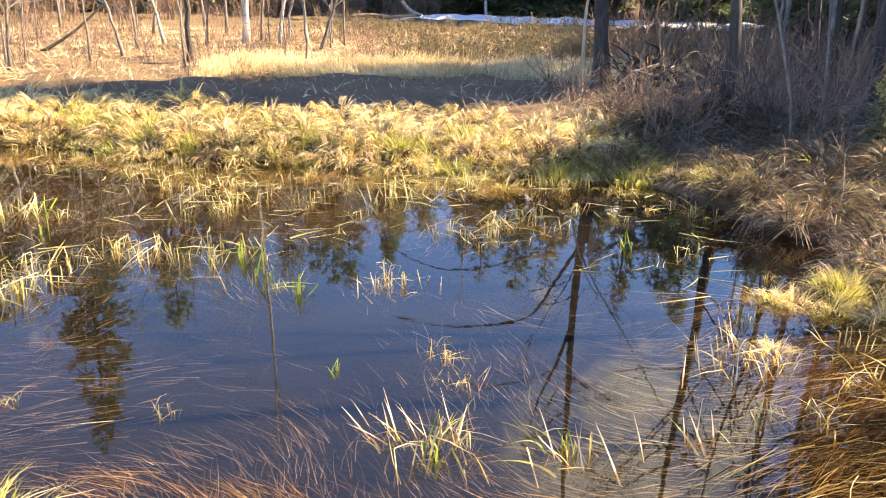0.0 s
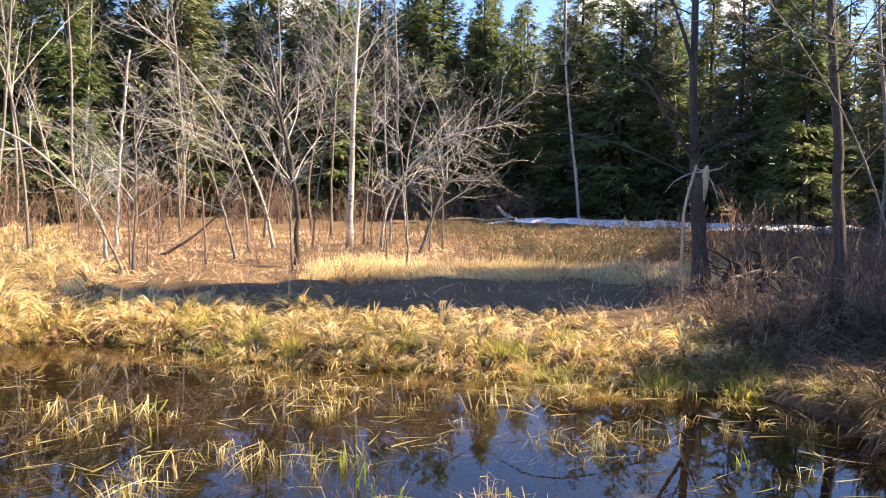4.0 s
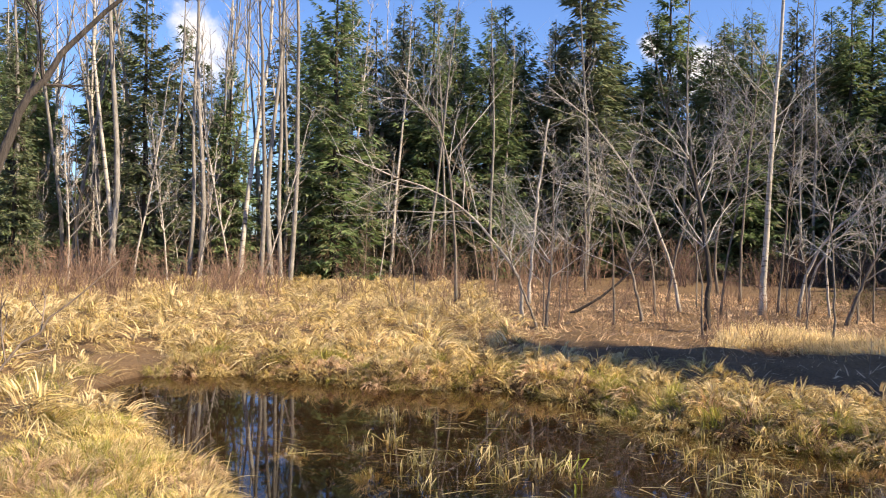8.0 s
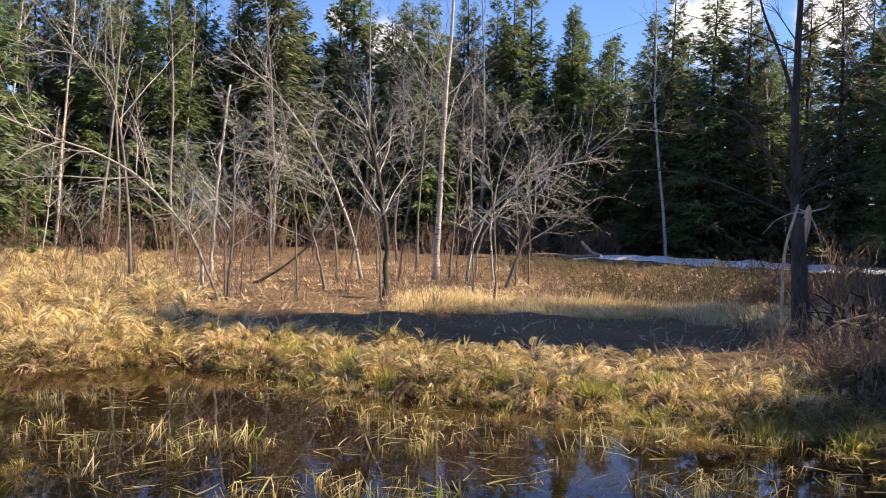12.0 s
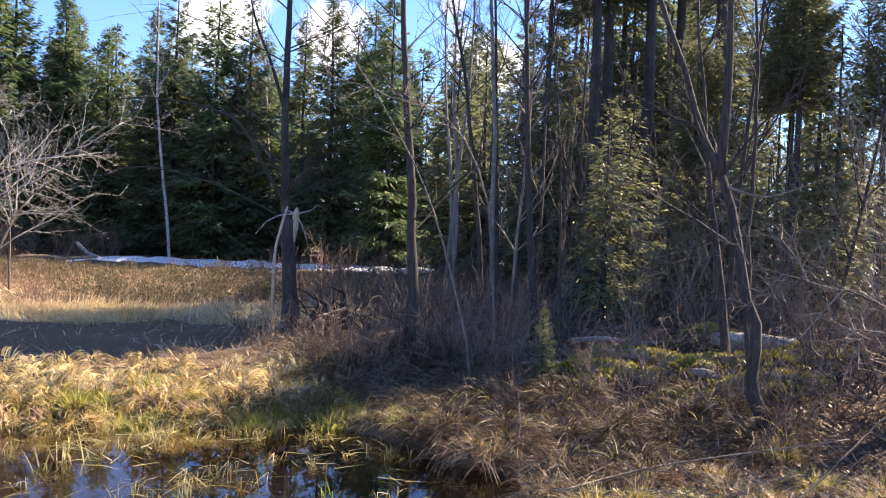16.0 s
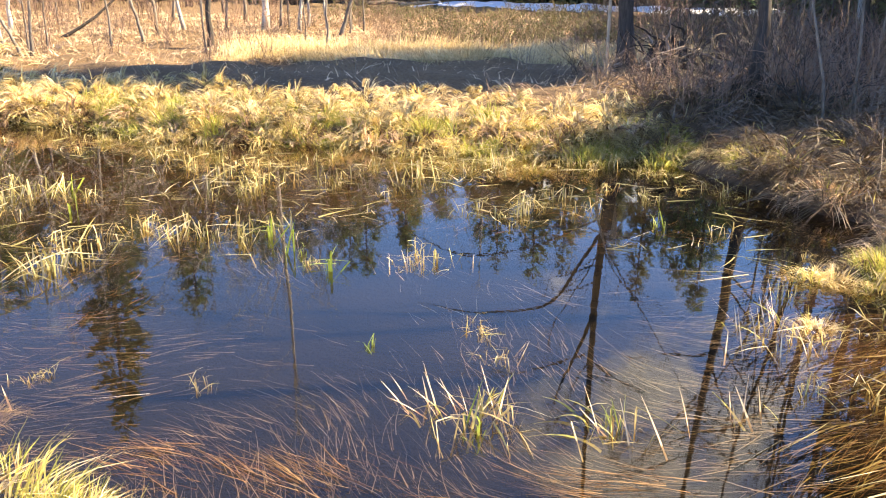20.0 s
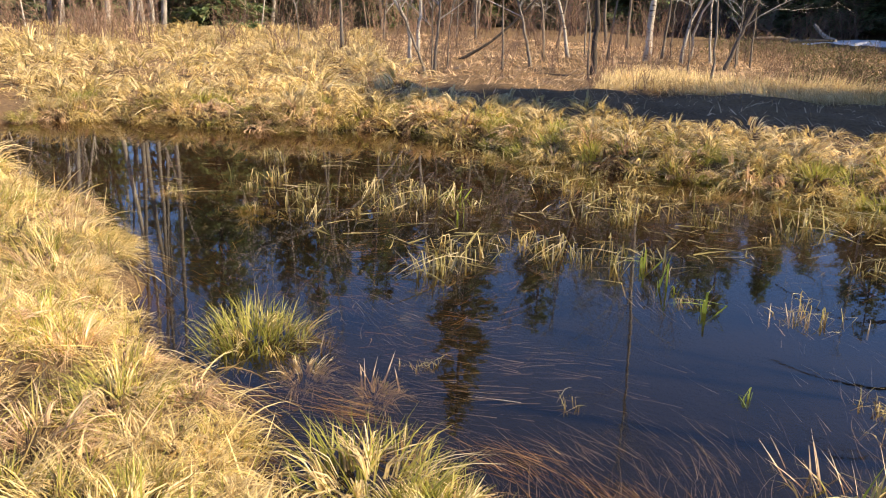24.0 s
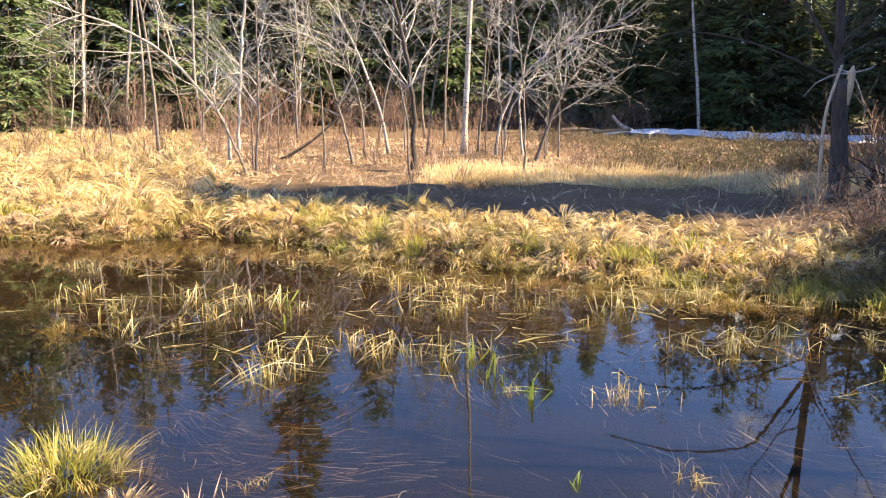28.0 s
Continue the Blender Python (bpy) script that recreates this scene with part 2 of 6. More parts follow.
def water_material():
    """Still, tea-coloured bog water: mirror gloss by Fresnel over a clear brown body."""
    m, nt, out = shader("bog_water")
    ripple = node(nt, "ShaderNodeTexNoise", Scale=7.0, Detail=3.0)
    link(nt, place_of(nt), ripple.inputs["Vector"])
    b = node(nt, "ShaderNodeBump", Strength=0.012, Distance=0.02)
    link(nt, ripple.outputs["Fac"], b.inputs["Height"])
    gloss = node(nt, "ShaderNodeBsdfGlossy", Roughness=0.004)
    link(nt, b.outputs[0], gloss.inputs["Normal"])
    body = nt.nodes.new("ShaderNodeBsdfTransparent")
    body.inputs["Color"].default_value = (0.60, 0.53, 0.42, 1)
    facing = node(nt, "ShaderNodeLayerWeight", Blend=0.5)
    link(nt, b.outputs[0], facing.inputs["Normal"])
    steep = math_node(nt, "POWER", facing.outputs["Facing"], 5.0)
    mirror = math_node(nt, "ADD", math_node(nt, "MULTIPLY", steep, 0.94), 0.060)
    mix = nt.nodes.new("ShaderNodeMixShader")
    link(nt, mirror, mix.inputs[0])
    link(nt, body.outputs[0], mix.inputs[1])
    link(nt, gloss.outputs[0], mix.inputs[2])
    link(nt, mix.outputs[0], out.inputs[0])
    return m


def snow_material():
    m, nt, out = shader("old_snow")
    n1 = node(nt, "ShaderNodeTexNoise", Scale=1.6, Detail=6.0, Roughness=0.65)
    link(nt, place_of(nt), n1.inputs["Vector"])
    col = ramp_node(nt, n1.outputs["Fac"], [(0.30, 0.29, 0.28), (0.62, 0.63, 0.66), (0.80, 0.82, 0.86), (0.84, 0.86, 0.9)])
    p = node(nt, "ShaderNodeBsdfPrincipled", Roughness=0.6)
    link(nt, col, p.inputs["Base Color"])
    b = node(nt, "ShaderNodeBump", Strength=0.4, Distance=0.05)
    link(nt, n1.outputs["Fac"], b.inputs["Height"])
    link(nt, b.outputs[0], p.inputs["Normal"])
    link(nt, p.outputs[0], out.inputs[0])
    return m


M_GROUND, M_WATER, M_SNOW = ground_material(), water_material(), snow_material()
M_STRAW = blade_material("straw_blades", [(0.20, 0.12, 0.045), (0.56, 0.42, 0.17), (0.76, 0.63, 0.34), (0.62, 0.46, 0.18), (0.44, 0.38, 0.12)])
M_GOLD = blade_material("golden_blades", [(0.42, 0.29, 0.13), (0.70, 0.55, 0.29), (0.84, 0.71, 0.43), (0.58, 0.43, 0.20), (0.80, 0.66, 0.37)])
M_GREEN = blade_material("green_blades", [(0.19, 0.21, 0.034), (0.38, 0.38, 0.075), (0.53, 0.47, 0.135), (0.28, 0.295, 0.048), (0.63, 0.51, 0.20)], 0.45)
M_REED = blade_material("reed_leaves", [(0.17, 0.145, 0.05), (0.31, 0.27, 0.10), (0.46, 0.38, 0.19), (0.26, 0.235, 0.08), (0.56, 0.46, 0.28)], 0.4)
M_FRESH = blade_material("fresh_blades", [(0.09, 0.16, 0.02), (0.20, 0.30, 0.04), (0.34, 0.40, 0.06), (0.14, 0.20, 0.03)], 0.45)
M_RUST = blade_material("rusty_blades", [(0.13, 0.062, 0.024), (0.28, 0.145, 0.058), (0.41, 0.24, 0.10), (0.20, 0.10, 0.036), (0.50, 0.33, 0.15)], 0.35)
M_TAN = blade_material("tan_blades", [(0.38, 0.235, 0.14), (0.62, 0.43, 0.26), (0.78, 0.59, 0.39), (0.50, 0.32, 0.19)], 0.3)
M_BROWNGRASS = blade_material("brown_blades", [(0.075, 0.046, 0.024), (0.17, 0.104, 0.056), (0.27, 0.175, 0.098), (0.125, 0.075, 0.039)], 0.25)
M_DROWNED = blade_material("drowned_blades", [(0.10, 0.07, 0.045), (0.19, 0.14, 0.095), (0.32, 0.25, 0.18), (0.46, 0.38, 0.28)], 0.2)
M_LEATHER = blade_material("shrub_leaves", [(0.06, 0.053, 0.02), (0.115, 0.105, 0.036), (0.145, 0.145, 0.05), (0.20, 0.165, 0.075)], 0.25)
M_NEEDLE = blade_material("spruce_needles", [(0.081, 0.107, 0.059), (0.132, 0.171, 0.090), (0.177, 0.222, 0.110), (0.220, 0.201, 0.128)], 0.33)
M_NEEDLE2 = blade_material("fir_needles", [(0.091, 0.140, 0.061), (0.144, 0.217, 0.093), (0.195, 0.275, 0.112), (0.232, 0.213, 0.128)], 0.35)
M_NEEDLE3 = blade_material("thicket_needles", [(0.112, 0.134, 0.067), (0.179, 0.207, 0.095), (0.235, 0.252, 0.123), (0.246, 0.224, 0.146)], 0.45)
# wet dark sedge, its brown lowered further to carry the bank's shade
M_SHORE = blade_material("wet_shaded_sedge_blades", [(0.044, 0.030, 0.016), (0.100, 0.068, 0.034), (0.152, 0.112, 0.052), (0.080, 0.048, 0.027), (0.216, 0.144, 0.080)], 0.3)
M_MOSS = blade_material("moss", [(0.14, 0.14, 0.022), (0.30, 0.27, 0.05), (0.44, 0.37, 0.10)], 0.25)
M_LITTER = blade_material("fallen_leaves", [(0.09, 0.046, 0.026), (0.20, 0.105, 0.055), (0.29, 0.165, 0.09), (0.23, 0.15, 0.10), (0.13, 0.072, 0.04)], 0.2)
M_ALDER = bark_material("alder_bark", (0.085, 0.070, 0.058), (0.26, 0.225, 0.19))
M_PALE = bark_material("pale_bark", (0.28, 0.25, 0.22), (0.56, 0.515, 0.455), marks=(0.08, 0.06, 0.05))
M_BIRCH = bark_material("birch_bark", (0.32, 0.29, 0.25), (0.58, 0.54, 0.48), bump=0.2, marks=(0.07, 0.055, 0.045))
M_DARK = bark_material("dark_bark", (0.026, 0.021, 0.018), (0.085, 0.071, 0.061), bump=0.8)
M_ASPEN = bark_material("aspen_bark", (0.14, 0.127, 0.113), (0.33, 0.31, 0.28))
M_TWIG = bark_material("twig_bark", (0.11, 0.083, 0.064), (0.33, 0.26, 0.20), bump=0.2)
M_LIMB = bark_material("silvery_bark", (0.23, 0.22, 0.20), (0.53, 0.51, 0.47), bump=0.2)
M_REDTWIG = bark_material("red_twig_bark", (0.14, 0.085, 0.06), (0.32, 0.21, 0.15), bump=0.2)
M_PEAT = bark_material("peat", (0.012, 0.009, 0.007), (0.05, 0.036, 0.026), scale=5.0, stretch=1.0, bump=1.0)
M_DEADWOOD = bark_material("dead_wood", (0.20, 0.17, 0.14), (0.55, 0.50, 0.44), stretch=0.1)
M_PALEWOOD = bark_material("split_wood", (0.28, 0.205, 0.135), (0.54, 0.43, 0.31), stretch=0.1)


# ---- mesh tools ----
def quads(name, verts, faces, material, smooth=False):
    me = bpy.data.meshes.new(name)
    verts, faces = np.asarray(verts, dtype=np.float32).reshape(-1, 3), np.asarray(faces, dtype=np.int32)
    corners = faces.shape[-1]
    faces = faces.reshape(-1, corners)
    me.vertices.add(len(verts))
    me.vertices.foreach_set("co", verts.ravel())
    me.loops.add(faces.size)
    me.loops.foreach_set("vertex_index", faces.ravel())
    me.polygons.add(len(faces))
    me.polygons.foreach_set("loop_start", np.arange(0, faces.size, corners, dtype=np.int32))
    me.polygons.foreach_set("use_smooth", np.full(len(faces), smooth, dtype=bool))
    me.update(calc_edges=True)
    me.materials.append(material)
    return me


def join(pieces):
    vs, fs, n = [], [], 0
    for v, f in pieces:
        vs.append(v)
        fs.append(f + n)
        n += len(v)
    return np.concatenate(vs), np.concatenate(fs)


def part(name, piece, material, parent, label="", smooth=False):
    ob = new(name, quads(name, piece[0], piece[1], material, smooth))
    ob.parent = parent
    return tagged(ob, label)


def unit(v):
    return v / (np.linalg.norm(v, axis=-1, keepdims=True) + 1e-9)


def blades(rng, base, length, width, heading, lean, curl, seg=3, sway=None):
    """Grass blades: each rises from its base along its heading, leaning (radians from upright) and curling over."""
    n = len(base)
    s = np.linspace(0, 1, seg + 1)[None, :, None]
    out = np.stack([np.cos(heading), np.sin(heading), np.zeros(n)], 1)
    d = out * np.sin(lean)[:, None] + np.array([0, 0, 1.0]) * np.cos(lean)[:, None]
    bend = (out * 0.55 - np.array([0, 0, 1.0])) * curl[:, None]
    if sway is not None:
        bend = bend + np.stack([-np.sin(heading), np.cos(heading), np.zeros(n)], 1) * sway[:, None]
    p = base[:, None, :] + length[:, None, None] * (s * d[:, None, :] + s ** 2 * bend[:, None, :])
    turn = heading + math.pi / 2 + rng.normal(0, 0.7, n)
    side = np.stack([np.cos(turn), np.sin(turn), rng.normal(0, 0.3, n)], 1)
    w = width[:, None, None] * 0.5 * (1.0 - 0.93 * s ** 1.6)
    v = np.stack([p - side[:, None, :] * w, p + side[:, None, :] * w], 2)      # n, seg+1, 2, 3
    i = (np.arange(n)[:, None] * (seg + 1) + np.arange(seg)[None, :]) * 2
    f = np.stack([i, i + 1, i + 3, i + 2], -1)
    return v.reshape(-1, 3), f.reshape(-1, 4)


def sprays(base, direction, length, width, roll):
    """Flat diamond leaves or needle sprays, one quad each."""
    d = unit(direction)
    ref = np.where(np.abs(d[:, 2:3]) > 0.9, np.array([[1.0, 0, 0]]), np.array([[0, 0, 1.0]]))
    a = unit(np.cross(d, ref))
    b = np.cross(a, d)
    side = a * np.cos(roll)[:, None] + b * np.sin(roll)[:, None]
    mid = base + d * (length * 0.45)[:, None]
    v = np.stack([base, mid + side * (width * 0.5)[:, None], base + d * length[:, None], mid - side * (width * 0.5)[:, None]], 1)
    return v.reshape(-1, 3), (np.arange(len(base))[:, None] * 4 + np.arange(4)[None, :])


def spikes(base, direction, length, width, roll):
    """Pointed needle sprays, one triangle each."""
    d = unit(direction)
    a = unit(np.cross(d, np.array([[0.03, 0.05, 1.0]])))
    side = a * np.cos(roll)[:, None] + np.cross(a, d) * np.sin(roll)[:, None]
    v = np.stack([base + side * (width * 0.5)[:, None], base + d * length[:, None], base - side * (width * 0.5)[:, None]], 1)
    return v.reshape(-1, 3), (np.arange(len(base))[:, None] * 3 + np.arange(3)[None, :])


def tubes(paths, radii, sides):
    """Round stems along many curves of equally many points: paths (m, n, 3), radii (m, n)."""
    m, n, _ = paths.shape
    t = unit(np.gradient(paths, axis=1))
    whole = unit(paths[:, -1] - paths[:, 0])
    ref = np.where(np.abs(whole[:, 2:3]) > 0.75, np.array([[1.0, 0.1, 0]]), np.array([[0.05, 0, 1.0]]))[:, None, :]
    u = unit(np.cross(t, ref))
    w = np.cross(t, u)
    a = np.arange(sides) / sides * TAU
    ring = u[:, :, None, :] * np.cos(a)[None, None, :, None] + w[:, :, None, :] * np.sin(a)[None, None, :, None]
    v = paths[:, :, None, :] + ring * radii[:, :, None, None]
    i = np.arange(m)[:, None, None] * (n * sides) + np.arange(n - 1)[None, :, None] * sides + np.arange(sides)[None, None, :]
    j = np.arange(m)[:, None, None] * (n * sides) + np.arange(n - 1)[None, :, None] * sides + (np.arange(sides)[None, None, :] + 1) % sides
    f = np.stack([i, j, j + sides, i + sides], -1)
    return v.reshape(-1, 3), f.reshape(-1, 4)


def capped(paths, radii, sides):
    """As tubes, with both ends closed by shrinking rings."""
    p = np.concatenate([paths[:, :1], paths, paths[:, -1:]], 1)
    e = unit(paths[:, -1] - paths[:, 0]) * 1e-3
    p[:, 0] -= e
    p[:, -1] += e
    r = np.concatenate([radii[:, :1] * 0.02, radii, radii[:, -1:] * 0.02], 1)
    return tubes(p, r, sides)


def wander(rng, start, direction, length, n, wiggle, lift):
    """Curves that wander from their starts; lift bends them up (or down)."""
    p = np.empty((len(start), n, 3))
    d = unit(direction)
    p[:, 0] = start
    step = (length / (n - 1))[:, None]
    for k in range(1, n):
        d = unit(d + rng.normal(0, wiggle, d.shape) + np.array([0, 0, lift]))
        p[:, k] = p[:, k - 1] + d * step
    return p


def side_shoots(rng, paths, radii, count, low, high, spread, up=0.0):
    """Starts, directions and radii of shoots along each curve."""
    m, n, _ = paths.shape
    s = rng.uniform(low, high, (m, count)) * (n - 1)
    k = np.minimum(s.astype(int), n - 2)
    f = (s - k)[..., None]
    row = np.arange(m)[:, None]
    start = paths[row, k] * (1 - f) + paths[row, k + 1] * f
    tang = unit(paths[row, k + 1] - paths[row, k])
    rad = radii[row, k] * (1 - f[..., 0]) + radii[row, k + 1] * f[..., 0]
    rnd = unit(rng.normal(0, 1, tang.shape))
    perp = unit(rnd - tang * np.sum(rnd * tang, -1, keepdims=True))
    d = unit(tang * math.cos(spread) + perp * math.sin(spread) + np.array([0, 0, up]))
    return start, d, rad, s / (n - 1)


def smooth_path(points, n):
    """A Catmull-Rom curve through the points, n samples."""
    p = np.array(points, dtype=float)
    p = np.vstack([2 * p[0] - p[1], p, 2 * p[-1] - p[-2]])
    out = []
    for s in np.linspace(0, len(p) - 3 - 1e-6, n):
        i, f = int(s), s - int(s)
        a, b, c, d = p[i:i + 4]
        out.append(0.5 * (2 * b + (c - a) * f + (2 * a - 5 * b + 4 * c - d) * f * f + (3 * b - a - 3 * c + d) * f ** 3))
    return np.array(out)


def empty(name, x, y, z, label, category, group=""):
    ob = new(name)
    ob.empty_display_size = 0.2
    ob.location = (x, y, z)
    return tagged(ob, label, category, group)


class Stamp:
    """Puts down a thing, then copies of it."""

    def __init__(self, ob):
        self.ob, self.first = ob, 0.0

    def put(self, x, y, z, turn, size, tilt=0.0, tilt_way=0.0, label=""):
        m = Matrix.Translation((x, y, z)) @ Matrix.Rotation(tilt, 4, (math.cos(tilt_way), math.sin(tilt_way), 0)) @ Matrix.Rotation(turn, 4, "Z")
        if not self.first:
            self.first = size
            self.ob.matrix_basis = m @ Matrix.Diagonal((size, size, size, 1))
            return tagged(self.ob, label)
        size /= self.first                      # copies take over the first one's scale
        return tagged(copy_thing(self.ob, m @ Matrix.Diagonal((size, size, size, 1))), label)


# ---- the lie of the land ----
POND = np.array([(-1.95, 2.1), (-2.35, 2.5), (-3.35, 3.05), (-4.55, 4.15), (-5.9, 4.75), (-7.2, 5.3), (-9.1, 5.9), (-9.6, 7.0), (-9.2, 8.3),
                 (-7.8, 8.5), (-6.6, 8.75), (-5.4, 9.5), (-4.2, 9.35), (-3.0, 8.75), (-1.0, 8.5), (0.8, 8.2), (1.8, 8.05), (2.15, 7.2),
                 (2.5, 6.3), (2.9, 5.5), (2.6, 5.05), (2.35, 4.85), (2.95, 4.5), (3.15, 3.95), (3.05, 3.2), (2.9, 2.5), (2.6, 1.8), (1.2, 1.5), (-0.6, 1.6)])


def pond_distance(x, y):
    """Metres to the shore: outside positive, in the pond negative."""
    x, y = np.asarray(x, float), np.asarray(y, float)
    best, inside = np.full(x.shape, 1e9), np.zeros(x.shape, bool)
    for (ax, ay), (bx, by) in zip(POND, np.roll(POND, -1, 0)):
        dx, dy = bx - ax, by - ay
        f = np.clip(((x - ax) * dx + (y - ay) * dy) / (dx * dx + dy * dy), 0, 1)
        best = np.minimum(best, np.hypot(x - ax - f * dx, y - ay - f * dy))
        cross = (ay > y) != (by > y)
        inside ^= cross & (x < (bx - ax) * (y - ay) / (by - ay + 1e-12) + ax)
    return np.where(inside, -best, best) + 0.16 * lumps(x * 0.9 + 1.0, y * 0.9) + 0.05 * np.sin(x * 7.0 + 2 * np.sin(y * 5.0))


def step(a, b, x):
    f = np.clip((x - a) / (b - a), 0, 1)
    return f * f * (3 - 2 * f)


def lumps(x, y):
    return (np.sin(x * 2.1 + 1.3 * np.sin(y * 1.1)) * np.sin(y * 2.4 + 1.7 * np.sin(x * 0.9)) * 0.5
            + np.sin(x * 5.3 + 2.0 * np.sin(y * 2.7)) * np.sin(y * 4.7 + 1.1 * np.sin(x * 3.1)) * 0.3)


def height(x, y):
    x, y = np.asarray(x, float), np.asarray(y, float)
    d = pond_distance(x, y)
    bank = 0.13 * step(0.0, 0.22, d) + 0.20 * step(0.2, 4.0, d) + (0.06 + 0.06 * step(0.8, 3.0, d)) * lumps(x, y) * step(0.1, 0.9, d)
    rise = 0.35 * step(3.0, 7.5, x) * step(14.0, 9.0, y) * step(0.4, 3.0, d)
    hill = 0.8 * step(42, 70, np.hypot(x, y))
    bed = -0.03 - 0.11 * step(0.0, 0.12, -d) - 0.26 * step(0.0, 1.0, -d)
    shelf = step(1.0, 1.7, x) * step(5.0, 4.5, y)           # shallow shelf with drowned grass
    flat = step(5.5, 6.8, y - 0.15 * x) * step(1.6, 0.2, x)  # muddy shallows before the far shore
    bed = bed * (1 - 0.8 * shelf) * (1 - 0.7 * flat)
    return np.where(d > 0, bank + rise + hill, bed)


def ground_z(x, y):
    return float(height(np.array([x]), np.array([y]))[0])


def spread(rng, n, x0, x1, y0, y1, low=0.0, high=99.0, keep=None):
    """Random places in a box that lie within these distances from the shore."""
    x, y = rng.uniform(x0, x1, n), rng.uniform(y0, y1, n)
    d = pond_distance(x, y)
    ok = (d > low) & (d < high)
    if keep is not None:
        ok &= keep(x, y)
    return x[ok], y[ok]


def grid_line(near0, near1, gap, far):
    near = np.arange(near0, near1, gap)
    out = gap * 1.5 * (1.32 ** np.arange(1, 60))
    out = np.cumsum(out)
    out = out[out < far]
    return np.concatenate([(near0 - out)[::-1], near, near[-1] + out])


def build_ground():
    gx, gy = grid_line(-13, 9, 0.13, 1800), grid_line(-1, 18, 0.13, 1800)
    x, y = np.meshgrid(gx, gy)
    z = height(x, y)
    v = np.stack([x, y, z], -1).reshape(-1, 3)
    nx, ny = len(gx), len(gy)
    i = (np.arange(ny - 1)[:, None] * nx + np.arange(nx - 1)[None, :])
    f = np.stack([i, i + 1, i + nx + 1, i + nx], -1)
    ob = new("ground", quads("ground", v, f, M_GROUND, True))
    tagged(ob, "uneven marsh ground of peat, straw and leaf litter", "ground", kind="structure")
    # the pond's surface, a little larger than the basin
    c = POND.mean(0)
    me = bpy.data.meshes.new("water")
    bm = bmesh.new()
    rim = [bm.verts.new((*(p + (p - c) / np.linalg.norm(p - c) * 0.5), 0.0)) for p in POND]
    bm.faces.new(rim[::-1])
    bmesh.ops.triangulate(bm, faces=bm.faces[:])
    bm.to_mesh(me)
    bm.free()
    me.materials.append(M_WATER)
    tagged(new("water", me), "still dark tea-coloured pond water reflecting sky and trees", "water", kind="structure")


build_ground()


def build_snow():
    """Rotting ice and snow left along the foot of the dark forest."""
    rng = np.random.default_rng(5)
    gx, gy = np.linspace(-2.0, 13.0, 90), np.linspace(-1.0, 1.0, 26)
    x, f = np.meshgrid(gx, gy)
    mid = 35.2 - 0.45 * np.clip(x, 0, 20)
    half = 0.8 + 1.1 * step(-2, 2.5, x) * step(14, 9, x)
    edge = 0.35 * np.sin(x * 1.7) + 0.25 * np.sin(x * 4.1 + 1)
    y = mid + f * (half + edge * np.sign(f) * 0.6)
    z = height(x, y) - 0.05 + 0.17 * np.sqrt(np.clip(1 - f ** 2, 0, 1)) * step(-2.0, -1.0, x) * step(13, 12, x) + 0.04 * np.sin(x * 3) * np.cos(y * 2.2)
    v = np.stack([x, y, z], -1).reshape(-1, 3)
    i = (np.arange(25)[:, None] * 90 + np.arange(89)[None, :])
    ob = new("snow_patch", quads("snow_patch", v, np.stack([i, i + 1, i + 91, i + 90], -1), M_SNOW, True))
    tagged(ob, "long bank of old melting snow beside the forest", "snow", kind="structure")


build_snow()


